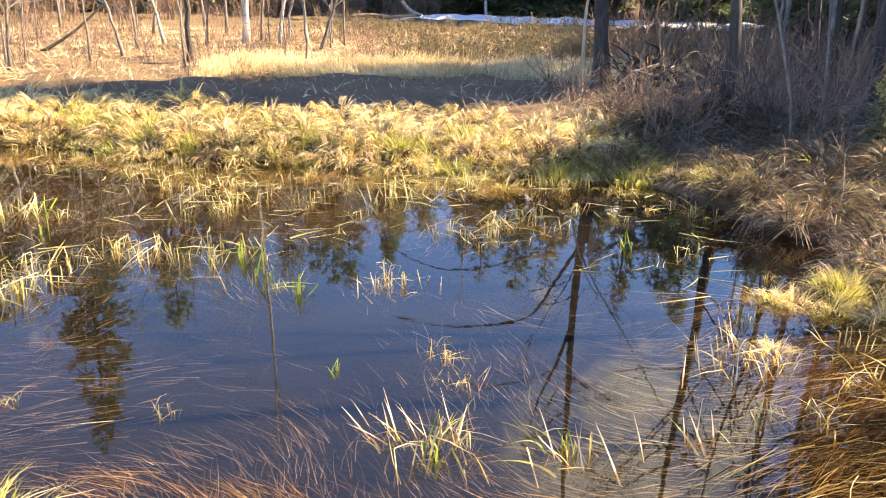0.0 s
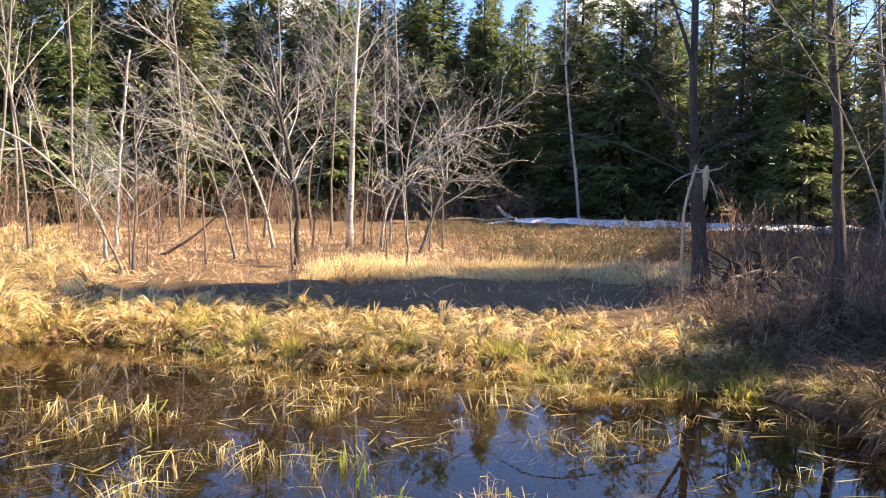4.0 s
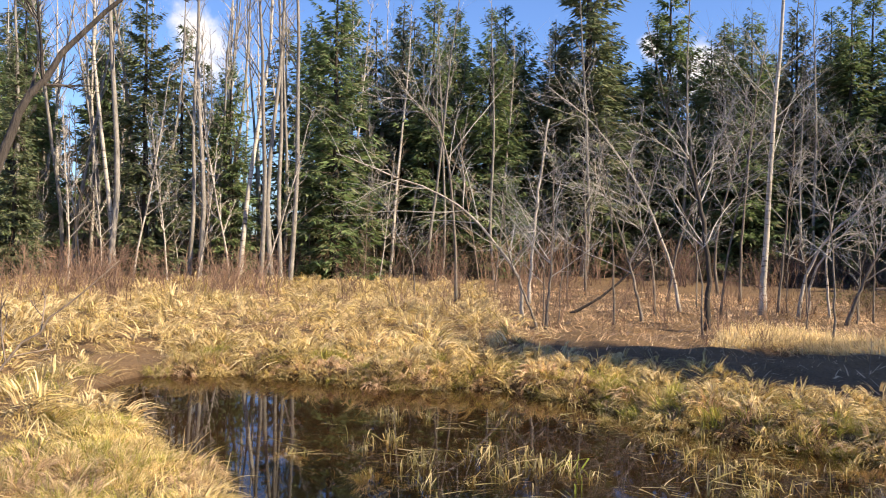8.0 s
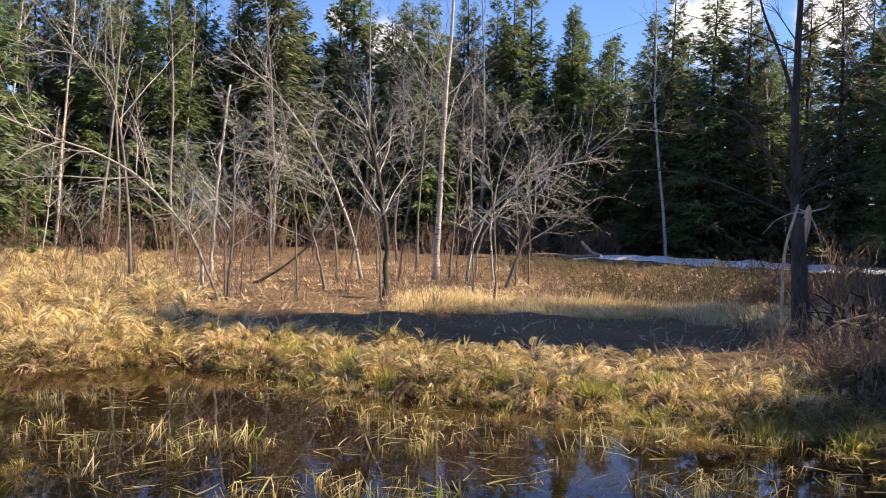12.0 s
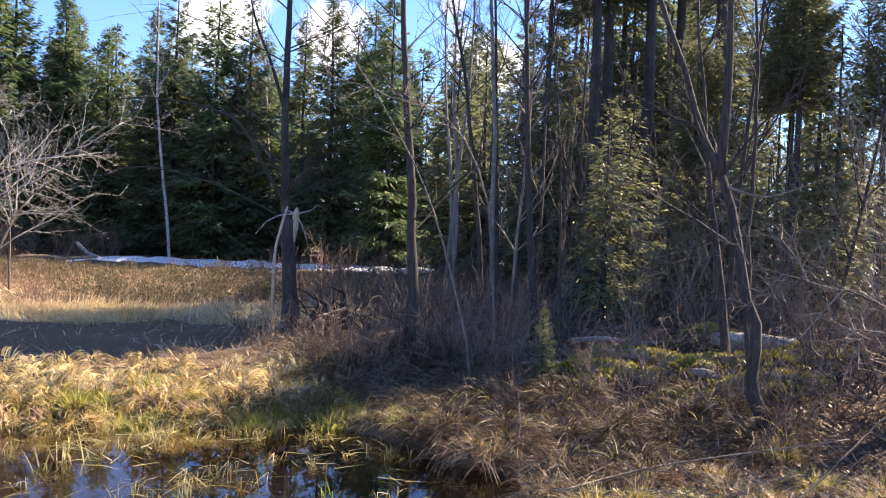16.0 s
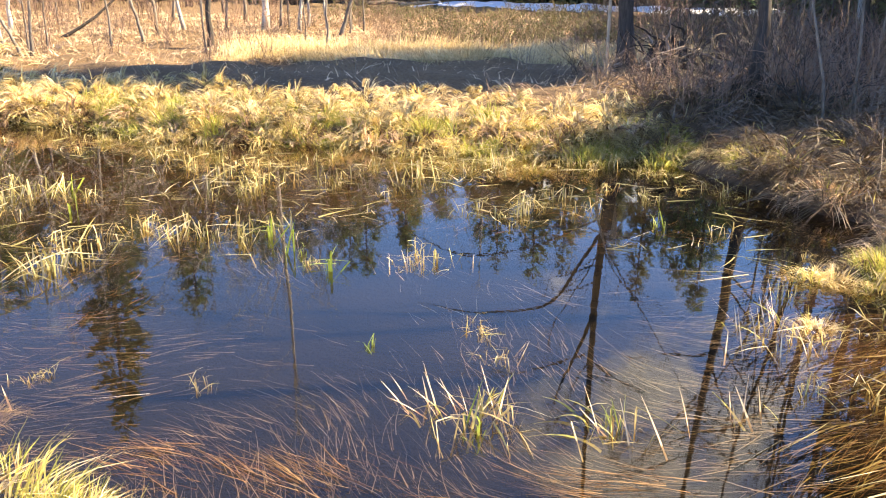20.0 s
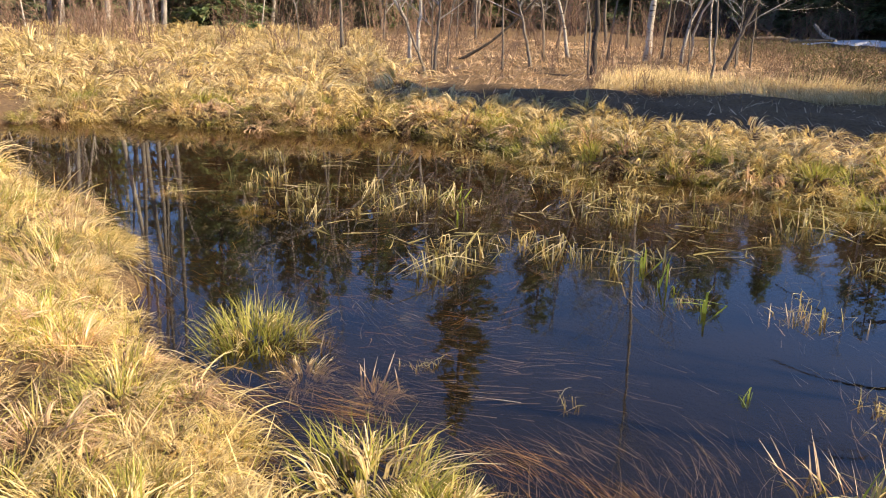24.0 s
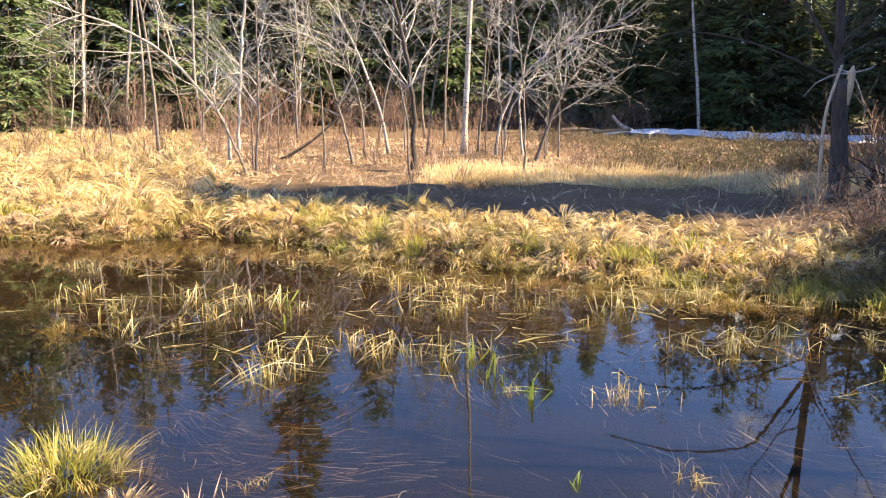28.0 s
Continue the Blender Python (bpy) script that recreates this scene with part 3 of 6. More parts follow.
# ---- trees ----
def spruce_parts(seed, tall, reach, thin=0.0, low=0.05, fine=15, grain=1.12, taper=0.66):
    """Trunk and crown of a spruce: whorls of drooping boughs set with needle sprays."""
    rng = np.random.default_rng(seed)
    z = np.linspace(0, tall, 14)
    sway = np.cumsum(rng.normal(0, 0.02, (14, 2)), 0)
    trunk = np.stack([sway[:, 0], sway[:, 1], z], 1)[None]
    rad = (0.012 * tall * (1 - z / tall) ** 0.9 + 0.012)[None]
    wood = tubes(trunk, rad, 5)
    zs = np.sort(rng.uniform(low * tall, tall * 0.985, int(tall * 23 * (1 - thin))))
    f = zs / tall
    r = reach * (1 - f) ** taper * rng.uniform(0.55, 1.12, len(zs)) * np.clip(0.55 + f * 3, 0, 1) + 0.10
    gaps = np.sin(zs * 2.3 + seed) * 0.5 + rng.normal(0, 0.4, len(zs)) > -0.95
    zs, f, r = zs[gaps], f[gaps], r[gaps]
    az = rng.uniform(0, TAU, len(zs))
    pitch = -0.45 + 1.0 * f ** 1.5 + rng.normal(0, 0.12, len(zs))
    out = np.stack([np.cos(az), np.sin(az), np.zeros(len(zs))], 1)
    start = np.stack([np.interp(zs, z, sway[:, 0]), np.interp(zs, z, sway[:, 1]), zs], 1)
    n = 2
    s = np.linspace(0, 1, n)
    rise = np.array([0, 0, 1.0])
    bough = start[:, None] + out[:, None] * (s[None, :] * r[:, None])[..., None] + rise * (r[:, None] * (pitch[:, None] * s[None, :] + 0.28 * s[None, :] ** 2))[..., None]
    long = r > 1.0
    boughs = tubes(bough[long], (0.012 * np.clip(r[long], 0.2, 2))[:, None] * (1.05 - s)[None, :], 3)
    base, way, length, width = [], [], [], []
    for k in range(len(zs)):
        m = max(8, int(r[k] * fine))
        ss = rng.uniform(0.12, 1.0, m)
        p = start[k] + np.outer(ss * r[k], out[k]) + np.outer(r[k] * (pitch[k] * ss + 0.28 * ss ** 2), rise)
        ang = az[k] + rng.choice([-1, 1], m) * rng.uniform(0.25, 1.15, m)
        way.append(np.stack([np.cos(ang), np.sin(ang), rng.normal(-0.28, 0.22, m)], 1))
        fan = rng.uniform(0, 0.45, m) * r[k] * (1.05 - ss) * min(1.0, r[k])
        base.append(p + way[-1] * fan[:, None])
        length.append(rng.uniform(0.14, 0.33, m) * grain * (1.2 - 0.5 * ss) * min(1.3, 0.6 + r[k] * 0.5))
    length = np.concatenate(length)
    crown = spikes(np.concatenate(base), np.concatenate(way), length, length * rng.uniform(0.22, 0.38, len(length)), rng.uniform(-0.9, 0.9, len(length)))
    return wood, boughs, crown


def spruce(seed, tall, reach, needles, label, group, thin=0.0, low=0.05, fine=15, grain=1.12, taper=0.66):
    wood, boughs, crown = spruce_parts(seed, tall, reach, thin, low, fine, grain, taper)
    ob = empty("spruce_tree", 0, 0, 0, label, "spruce tree", group)
    part("trunk", join([wood, boughs]), M_DARK, ob, "", True)
    part("crown", crown, needles, ob, "dense dark green needle crown")
    return ob


def bare_tree_parts(seed, tall, thick, limbs, start, reach, up, twigs=7):
    """Trunk and leafless branches of a thin forest tree."""
    rng = np.random.default_rng(seed)
    trunk = wander(rng, np.zeros((1, 3)), np.array([[rng.normal(0, 0.04), rng.normal(0, 0.04), 1.0]]), np.array([tall]), 12, 0.035, 0.05)
    s = np.linspace(0, 1, 12)[None]
    rad = thick * (1 - s) ** 0.75 + 0.006
    wood = tubes(trunk, rad, 7)
    st, d, r0, f = side_shoots(rng, trunk, rad, limbs, start, 0.98, 0.85, up)
    st, d, r0, f = st[0], d[0], r0[0], f[0]
    length = reach * (1.15 - f) * rng.uniform(0.5, 1.1, limbs) + 0.25
    l1 = wander(rng, st, d, length, 5, 0.12, 0.07)
    q = np.linspace(0, 1, 5)[None]
    rr = np.minimum(r0 * 0.5, 0.03)[:, None] * (1 - q) + 0.004
    st2, d2, r2, f2 = side_shoots(rng, l1, rr, twigs, 0.2, 1.0, 0.6, 0.12)
    k = st2.shape[0] * st2.shape[1]
    len2 = (length[:, None] * rng.uniform(0.2, 0.5, (limbs, twigs))).ravel()
    l2 = wander(rng, st2.reshape(-1, 3), d2.reshape(-1, 3), len2, 3, 0.14, 0.06)
    rr2 = np.full((k, 1), 0.0065) * (1 - np.linspace(0, 0.75, 3))[None]
    return wood, join([tubes(l1, rr, 3), tubes(l2, rr2, 3)])


def bare_tree(seed, tall, thick, limbs, start, reach, up, bark, label, group, name="bare_tree", category="tree"):
    wood, twigs = bare_tree_parts(seed, tall, thick, limbs, start, reach, up)
    ob = empty(name, 0, 0, 0, label, category, group)
    part("trunk", wood, bark, ob, "", True)
    part("crown", twigs, bark, ob, "fine leafless branches")
    return ob


def shaped_tree(name, points, thick, limbs, reach, bark, label, category="tree", group="", seed=1, tip=0.25, start=0.36, spread_angle=1.0, twigs=6, up=0.08, sides=8, limb_bark=None):
    """A tree whose stem follows the points, with limbs that each bear their twigs."""
    rng = np.random.default_rng(seed)
    path = smooth_path(points, 16)
    path[0, 2] = ground_z(path[0, 0], path[0, 1]) - 0.06
    base = path[0].copy()
    ob = empty(name, *base, label, category, group)
    path = path - base
    path[1:-1] += rng.normal(0, min(0.010, 0.003 * np.linalg.norm(path[-1])), (14, 3))
    s = np.linspace(0, 1, 16)[None]
    thick *= 0.68
    rad = thick * (1 - s * (1 - tip)) + thick * 0.5 * np.exp(-s * 18)
    part("trunk", capped(path[None], rad, sides), bark, ob, "", True)
    if limbs:
        st, d, r0, f = side_shoots(rng, path[None], rad, limbs, start, 1.0, spread_angle, up)
        for k in range(limbs):
            length = np.array([reach * (1.25 - 0.7 * f[0, k]) * rng.uniform(0.5, 1.3)])
            l1 = wander(rng, st[:, k], d[:, k], length, 7, 0.07, -0.015)
            rr = np.array([[min(r0[0, k] * 0.4, 0.0105)]]) * (1 - np.linspace(0, 0.85, 7))[None] + 0.0025
            s2, d2, r2, f2 = side_shoots(rng, l1, rr, twigs, 0.15, 1.0, 0.7, 0.12)
            l2 = wander(rng, s2[0], d2[0], length * rng.uniform(0.25, 0.7, twigs), 4, 0.08, 0.03)
            rr2 = np.full((twigs, 1), 0.0040) * (1 - np.linspace(0, 0.7, 4))[None]
            s3, d3, r3, f3 = side_shoots(rng, l2, rr2, 3, 0.2, 1.0, 0.65, 0.1)
            l3 = wander(rng, s3.reshape(-1, 3), d3.reshape(-1, 3), np.repeat(length * 0.26, twigs * 3) * rng.uniform(0.5, 1.2, twigs * 3), 3, 0.15, 0.05)
            rr3 = np.full((twigs * 3, 1), 0.0027) * (1 - np.linspace(0, 0.6, 3))[None]
            limb = part("limb", tubes(l1, rr, 5), limb_bark or bark, ob)
            tagged(part("twig_mass", join([tubes(l2, rr2, 3), tubes(l3, rr3, 3)]), limb_bark or bark, limb), kind="stuff")
    return ob


# the forest edge: named spruces at their places, (x, y, height)
SPRUCES = [(-20.3, 23.7, 12.0), (-23.0, 21.1, 8.0), (-15.3, 34.6, 19.5), (-12.7, 38.0, 14.6), (-9.7, 42.9, 11.4), (-24.4, 26.7, 11.0),
           (-20.2, 29.9, 12.4), (-21.9, 30.0, 12.2), (-18.2, 31.2, 11.6), (-16.6, 34.3, 11.6), (-24.0, 18.3, 10.4), (-20.8, 11.9, 6.4), (-25.5, 13.6, 9.0), (-29.0, 17.0, 10.5), (-29.5, 21.0, 11.0)]
SPRUCES += [(4.2, 40.5, 10.0), (6.0, 39.4, 10.5), (5.4, 42.0, 11.0), (7.0, 40.5, 10.0), (2.8, 42.5, 10.5), (-7.4, 39.3, 12.6), (-5.3, 39.7, 12.6), (-4.5, 40.7, 13.2), (-2.2, 42.0, 11.0), (-0.9, 42.0, 10.5), (-3.5, 43.9, 10.4),
            (1.1, 41.0, 11.5), (1.9, 39.9, 12.5), (3.6, 37.8, 12.2), (5.0, 37.7, 11.8), (7.3, 37.3, 11.3), (8.0, 35.1, 12.1),
            (9.5, 36.8, 11.0), (9.7, 34.6, 11.4), (9.8, 32.5, 11.6), (11.3, 34.2, 9.2), (14.1, 37.4, 8.2)]


def plant_forest():
    rng = np.random.default_rng(11)
    kinds = [Stamp(spruce(21 + k, 12.0, reach, M_NEEDLE if k % 2 else M_NEEDLE2, "tall dark green spruce at the forest edge", "spruces of the forest edge", thin, low, 40, 1.08, 0.7))
             for k, (reach, thin, low) in enumerate([(2.4, -0.1, 0.02), (2.0, -0.1, 0.04), (2.6, 0.0, 0.02), (1.7, -0.1, 0.10), (2.1, -0.05, 0.06)])]

    rear = [Stamp(spruce(28 + k, 12.0, 2.2, M_NEEDLE, "dark spruce standing deeper in the forest", "spruces deeper in the forest", 0.35, 0.02, 13, 1.7)) for k in range(2)]

    def stand(x, y, tall, k=None, far=False):
        k = rng.integers(0, 5) if k is None else k
        (rear[k % 2] if far else kinds[k]).put(x, y, ground_z(x, y) - 0.1, rng.uniform(0, TAU), tall / 12.0)

    for x, y, tall in SPRUCES:
        stand(x, y, tall)
    for k in range(22):
        f = rng.uniform()
        stand(-25 + 27 * f + rng.normal(0, 0.6), 28.5 + 13.5 * f ** 0.7 + rng.uniform(0, 2.5), rng.uniform(10.5, 12.5))
    # the wood behind and between them
    line = [(-36, 12), (-30, 20), (-25, 27), (-19, 34.5), (-12, 40.5), (-4, 43), (3, 41.5), (9, 38), (14, 32), (19, 25)]
    for (ax, ay), (bx, by) in zip(line, line[1:]):
        n = 11 if ax > -24 else 9
        for k in range(n):
            f, back = rng.uniform(), rng.uniform(-0.5, 11)
            x, y = ax + (bx - ax) * f, ay + (by - ay) * f
            r = math.hypot(x, y)
            x, y = x * (1 + back / r), y * (1 + back / r)
            stand(x, y, rng.uniform(8.0, 11.5) + 0.12 * back, None, back > 2.0)
    for k in range(30):
        f = rng.uniform()
        stand(-20 + 22 * f + rng.normal(0, 0.6), 40 + 8 * f ** 0.6 + rng.uniform(0, 4), rng.uniform(8.5, 11.5), None, True)
    # young firs under the edge
    for k in range(30):
        f = rng.uniform(0, len(line) - 1.001)
        i = int(f)
        x, y = [line[i][c] + (line[i + 1][c] - line[i][c]) * (f - i) for c in (0, 1)]
        stand(x * 0.97, y * 0.97, rng.uniform(2.0, 6.0), 2, k > 16)


plant_forest()


def plant_right_wood():
    """Conifers on the wooded bank, whose shadow lies across the far shore."""
    rng = np.random.default_rng(12)
    near = [Stamp(spruce(41 + k, 11.0, reach, M_NEEDLE3, "dark spruce in the thicket on the wooded bank", "conifers of the wooded bank", thin, low, 58, 0.66, taper))
            for k, (reach, thin, low, taper) in enumerate([(2.1, 0.0, 0.12, 0.66), (1.8, 0.1, 0.16, 0.66), (1.7, 0.3, 0.08, 0.66), (1.65, -0.5, 0.56, 0.36)])]
    for x, y, tall, k in [(8.1, 13.7, 11.6, 3), (8.5, 14.1, 12.4, 3), (8.9, 14.6, 11.0, 3), (8.2, 15.9, 9.0, 1), (10.5, 16.6, 10.5, 1), (12.0, 15.2, 10.0, 0), (10.2, 10.4, 5.0, 2), (13.6, 9.6, 4.8, 2),
                          (12.8, 10.6, 4.8, 2), (13.5, 17.0, 11.0, 0), (11.0, 19.5, 10.0, 1), (14.0, 5.8, 5.0, 2), (16.5, 8.5, 6.0, 2), (14.6, 12.6, 5.5, 0), (16.0, 15.0, 6.5, 1),
                          (12.2, 23.0, 9.0, 1), (15.5, 21.0, 10.0, 0), (17.5, 11.0, 6.0, 0), (17.0, 6.5, 6.0, 1), (8.6, 10.9, 5.0, 2), (9.0, 9.6, 6.0, 3), (9.6, 10.4, 6.2, 3), (8.2, 10.9, 4.6, 3), (10.3, 9.3, 5.6, 3),
                          (9.4, 14.0, 12.8, 3), (11.3, 14.35, 14.3, 3), (10.6, 14.7, 12.9, 3)]:
        near[k].put(x, y, ground_z(x, y) - 0.1, rng.uniform(0, TAU), tall / 11.0)
    near[0].put(4.05, 7.75, ground_z(4.05, 7.75) - 0.03, 1.0, 1.0 / 11.0, 0, 0, "small fresh green spruce seedling on the shaded bank")
    # the close wall of younger conifers behind them
    young = [Stamp(spruce(45 + k, 9.0, 2.0, M_NEEDLE3, "dense young conifer in the thicket on the wooded bank", "young conifers of the wooded bank", 0.35, 0.01, 17, 1.4)) for k in range(2)]

    def grow(x, y, tall):
        young[rng.integers(0, 2)].put(x, y, ground_z(x, y) - 0.1, rng.uniform(0, TAU), tall / 9.0)

    for k in range(18):
        a, r = radians(rng.uniform(31, 60)), rng.uniform(19, 26)
        grow(r * math.sin(a), r * math.cos(a), rng.uniform(8, 11) if a < radians(40) else rng.uniform(4.5, 7.0))
    for k in range(18):
        a, r = radians(rng.uniform(43, 66)), rng.uniform(17, 23)
        grow(r * math.sin(a), r * math.cos(a), rng.uniform(3.6, 5.4))
    for k in range(16):
        a, r = radians(rng.uniform(20, 32)), rng.uniform(26, 32)
        grow(r * math.sin(a), r * math.cos(a), rng.uniform(6, 9))
    for k in range(16):
        a, r = radians(rng.uniform(31, 46)), rng.uniform(11.5, 16)
        grow(r * math.sin(a), r * math.cos(a), rng.uniform(2.2, 4.6))


plant_right_wood()


def plant_bare_trees():
    rng = np.random.default_rng(13)
    aspens = [Stamp(bare_tree(61 + k, 11.5, 0.064, 13, st, 1.7, 0.5, bark, label, "bare trees of the forest edge"))
              for k, (st, bark, label) in enumerate([(0.35, M_ASPEN, "tall leafless grey tree at the forest edge"), (0.5, M_BIRCH, "tall leafless white birch at the forest edge"),
                                                      (0.45, M_ASPEN, "tall leafless grey tree at the forest edge"), (0.55, M_PALE, "tall leafless pale-barked tree at the forest edge")])]
    saplings = [Stamp(bare_tree(71 + k, 5.0, 0.019, 14, 0.2, 1.1, 0.4, bark, "slender leafless sapling in the brush", "saplings", "sapling", "sapling"))
                for k, bark in enumerate([M_DARK, M_TWIG, M_PALE])]
    # mixed wood to the far side of the meadow
    line = [(-33, 9), (-29.5, 16), (-26, 21), (-23.5, 25), (-19.5, 29.5), (-15, 33.5), (-9, 38.5), (-1, 40), (7, 36.5), (12, 31)]
    for (ax, ay), (bx, by), n in zip(line, line[1:], [18, 20, 15, 9, 7, 5, 5, 2, 0]):
        for k in range(n):
            f, back = rng.uniform(), rng.uniform(-2.5, 5)
            x, y = ax + (bx - ax) * f, ay + (by - ay) * f
            r = math.hypot(x, y)
            x, y = x * (1 + back / r), y * (1 + back / r)
            tall = rng.uniform(9.5, 14.0)
            aspens[rng.choice(4, p=[0.38, 0.22, 0.3, 0.1])].put(x, y, ground_z(x, y) - 0.05, rng.uniform(0, TAU), tall / 11.5, rng.normal(0, 0.03), rng.uniform(0, TAU))
            for extra in range(2 if bx < -19 else k % 3 // 2):
                x, y = x * 0.97 + rng.normal(0, 0.9), y * 0.97 + rng.normal(0, 0.9)
                saplings[rng.integers(0, 3)].put(x, y, ground_z(x, y) - 0.05, rng.uniform(0, TAU), rng.uniform(0.6, 1.3), rng.normal(0, 0.12), rng.uniform(0, TAU))
    for x, y, tall, k in [(-22.3, 15.7, 16.0, 0), (-20.6, 17.7, 13.5, 0), (-19.8, 18.6, 14.0, 1), (-19.4, 19.1, 13.0, 2), (-19.1, 19.3, 14.0, 0), (-19.3, 19.9, 13.0, 0), (-18.8, 19.8, 14.0, 2), (-24.0, 17.2, 13.5, 1), (-22.0, 18.5, 12.5, 0)]:
        aspens[k].put(x, y, ground_z(x, y) - 0.05, rng.uniform(0, TAU), tall / 11.5, rng.normal(0, 0.012), 0)
    for x, y, size in [(-20.2, 15.0, 1.3), (-19.6, 15.7, 1.0), (-18.5, 17.0, 1.2), (-17.9, 17.7, 1.1), (-21.2, 13.7, 1.1), (-19.2, 16.4, 0.8), (-20.6, 14.3, 0.9)]:
        saplings[2].put(x, y, ground_z(x, y) - 0.05, rng.uniform(0, TAU), size, rng.normal(0, 0.08), rng.uniform(0, TAU), "slender pale leafless sapling at the edge of the meadow")
    # thicket of saplings and poles on the wooded bank
    for k in range(75):
        x, y = rng.uniform(3.6, 13), rng.uniform(5.0, 17)
        if pond_distance(x, y) < 1.5 or (8.6 < y < 11.6 and x < 8) or (x < 5.5 and y > 13) or (x < 6.6 and y < 8.2):
            continue
        saplings[rng.integers(0, 2)].put(x, y, ground_z(x, y) - 0.05, rng.uniform(0, TAU), rng.uniform(0.5, 1.25), rng.normal(0, 0.14), rng.uniform(0, TAU), "slender leafless sapling in the shaded thicket")
    for x, y, tall in [(9.3, 24.2, 11), (7.4, 19.0, 9), (6.5, 14.5, 9.5), (11.5, 16.0, 10), (9.0, 16.5, 9.5), (8.2, 20.6, 10), (12.4, 13.2, 10), (10.6, 10.8, 9), (9.4, 7.4, 9), (12.2, 8.8, 10), (13.4, 7.0, 10)]:
        aspens[0].put(x, y, ground_z(x, y) - 0.05, rng.uniform(0, TAU), tall / 11.5, rng.normal(0, 0.03), 0, "leafless dark-stemmed tree in the shaded thicket")


plant_bare_trees()


# ---- alders and birches on the far shore ----
def plant_alders():
    grp = "alders on the far shore"
    grey = "leafless grey alder with spreading twigs on the far shore"
    arch = "leafless pale alder arching far over to one side"
    rows = [("alder", [(-10.05, 15.72, 0.3), (-10.12, 15.68, 1.76), (-10.30, 15.56, 3.83), (-10.74, 15.27, 4.70), (-11.04, 15.06, 5.06)], 0.055, 14, 1.9, M_ALDER, grey),
            ("alder", [(-7.82, 14.55, 0.3), (-7.92, 14.50, 1.17), (-8.54, 14.15, 2.15), (-9.21, 13.74, 2.74), (-10.26, 12.99, 3.22), (-10.87, 12.50, 3.50)], 0.05, 12, 1.2, M_PALE, arch),
            ("birch", [(-9.76, 18.61, 0.3), (-9.70, 18.63, 1.52), (-9.59, 18.69, 3.15), (-9.40, 18.79, 4.91)], 0.065, 8, 1.0, M_BIRCH, "pale birch with a snapped-off top"),
            ("alder", [(-7.06, 14.00, 0.3), (-6.99, 14.03, 1.62), (-6.99, 14.03, 3.34)], 0.045, 9, 1.0, M_ALDER, grey),
            ("alder", [(-7.10, 13.76, 0.3), (-7.33, 13.64, 0.92), (-7.61, 13.49, 1.71), (-7.72, 13.43, 2.79)], 0.04, 8, 0.9, M_ALDER, grey),
            ("alder", [(-10.31, 23.45, 0.3), (-10.37, 23.42, 3.15), (-10.51, 23.37, 4.81)], 0.05, 8, 1.2, M_ALDER, grey),
            ("alder", [(-6.07, 16.40, 0.3), (-6.25, 16.33, 1.17), (-6.59, 16.20, 2.31), (-7.13, 15.98, 3.60)], 0.05, 12, 1.3, M_ALDER, grey),
            ("alder", [(-6.29, 17.83, 0.3), (-6.40, 17.79, 1.62), (-6.77, 17.66, 2.61), (-6.96, 17.59, 3.47)], 0.045, 11, 1.2, M_ALDER, grey)]
    rows += [("alder", [(-4.49, 15.27, 0.3), (-4.48, 15.28, 1.47), (-4.67, 15.22, 2.74), (-4.86, 15.16, 3.52)], 0.075, 12, 1.3, M_DARK, "stout dark alder with a broken crown"),
             ("birch", [(-4.48, 19.75, 0.3), (-4.43, 19.76, 1.93), (-4.36, 19.78, 4.36), (-4.22, 19.81, 7.04), (-4.20, 19.81, 10.2)], 0.115, 13, 1.7, M_BIRCH, "tall slim white birch on the far shore"),
             ("alder", [(-5.85, 23.51, 0.3), (-5.82, 23.52, 2.41), (-5.61, 23.57, 5.48), (-5.42, 23.61, 7.08)], 0.06, 12, 1.7, M_ALDER, grey),
             ("alder", [(-4.28, 20.46, 0.3), (-4.17, 20.48, 1.94), (-4.05, 20.50, 3.76), (-4.03, 20.51, 4.87)], 0.045, 11, 1.3, M_ALDER, grey),
             ("alder", [(-3.64, 19.31, 0.3), (-3.50, 19.34, 1.29), (-3.11, 19.40, 2.09), (-2.22, 19.51, 2.90), (-1.08, 19.59, 3.31), (-0.09, 19.61, 4.02)], 0.055, 14, 1.4, M_PALE, arch),
             ("alder", [(-3.69, 20.80, 0.3), (-3.56, 20.82, 1.40), (-2.91, 20.92, 2.12), (-1.95, 21.02, 2.70), (-1.41, 21.05, 3.13)], 0.045, 11, 1.2, M_PALE, arch),
             ("alder", [(-2.63, 18.69, 0.3), (-2.37, 18.72, 1.09), (-2.00, 18.76, 1.99), (-1.40, 18.81, 2.69)], 0.06, 11, 1.3, M_ALDER, grey)]
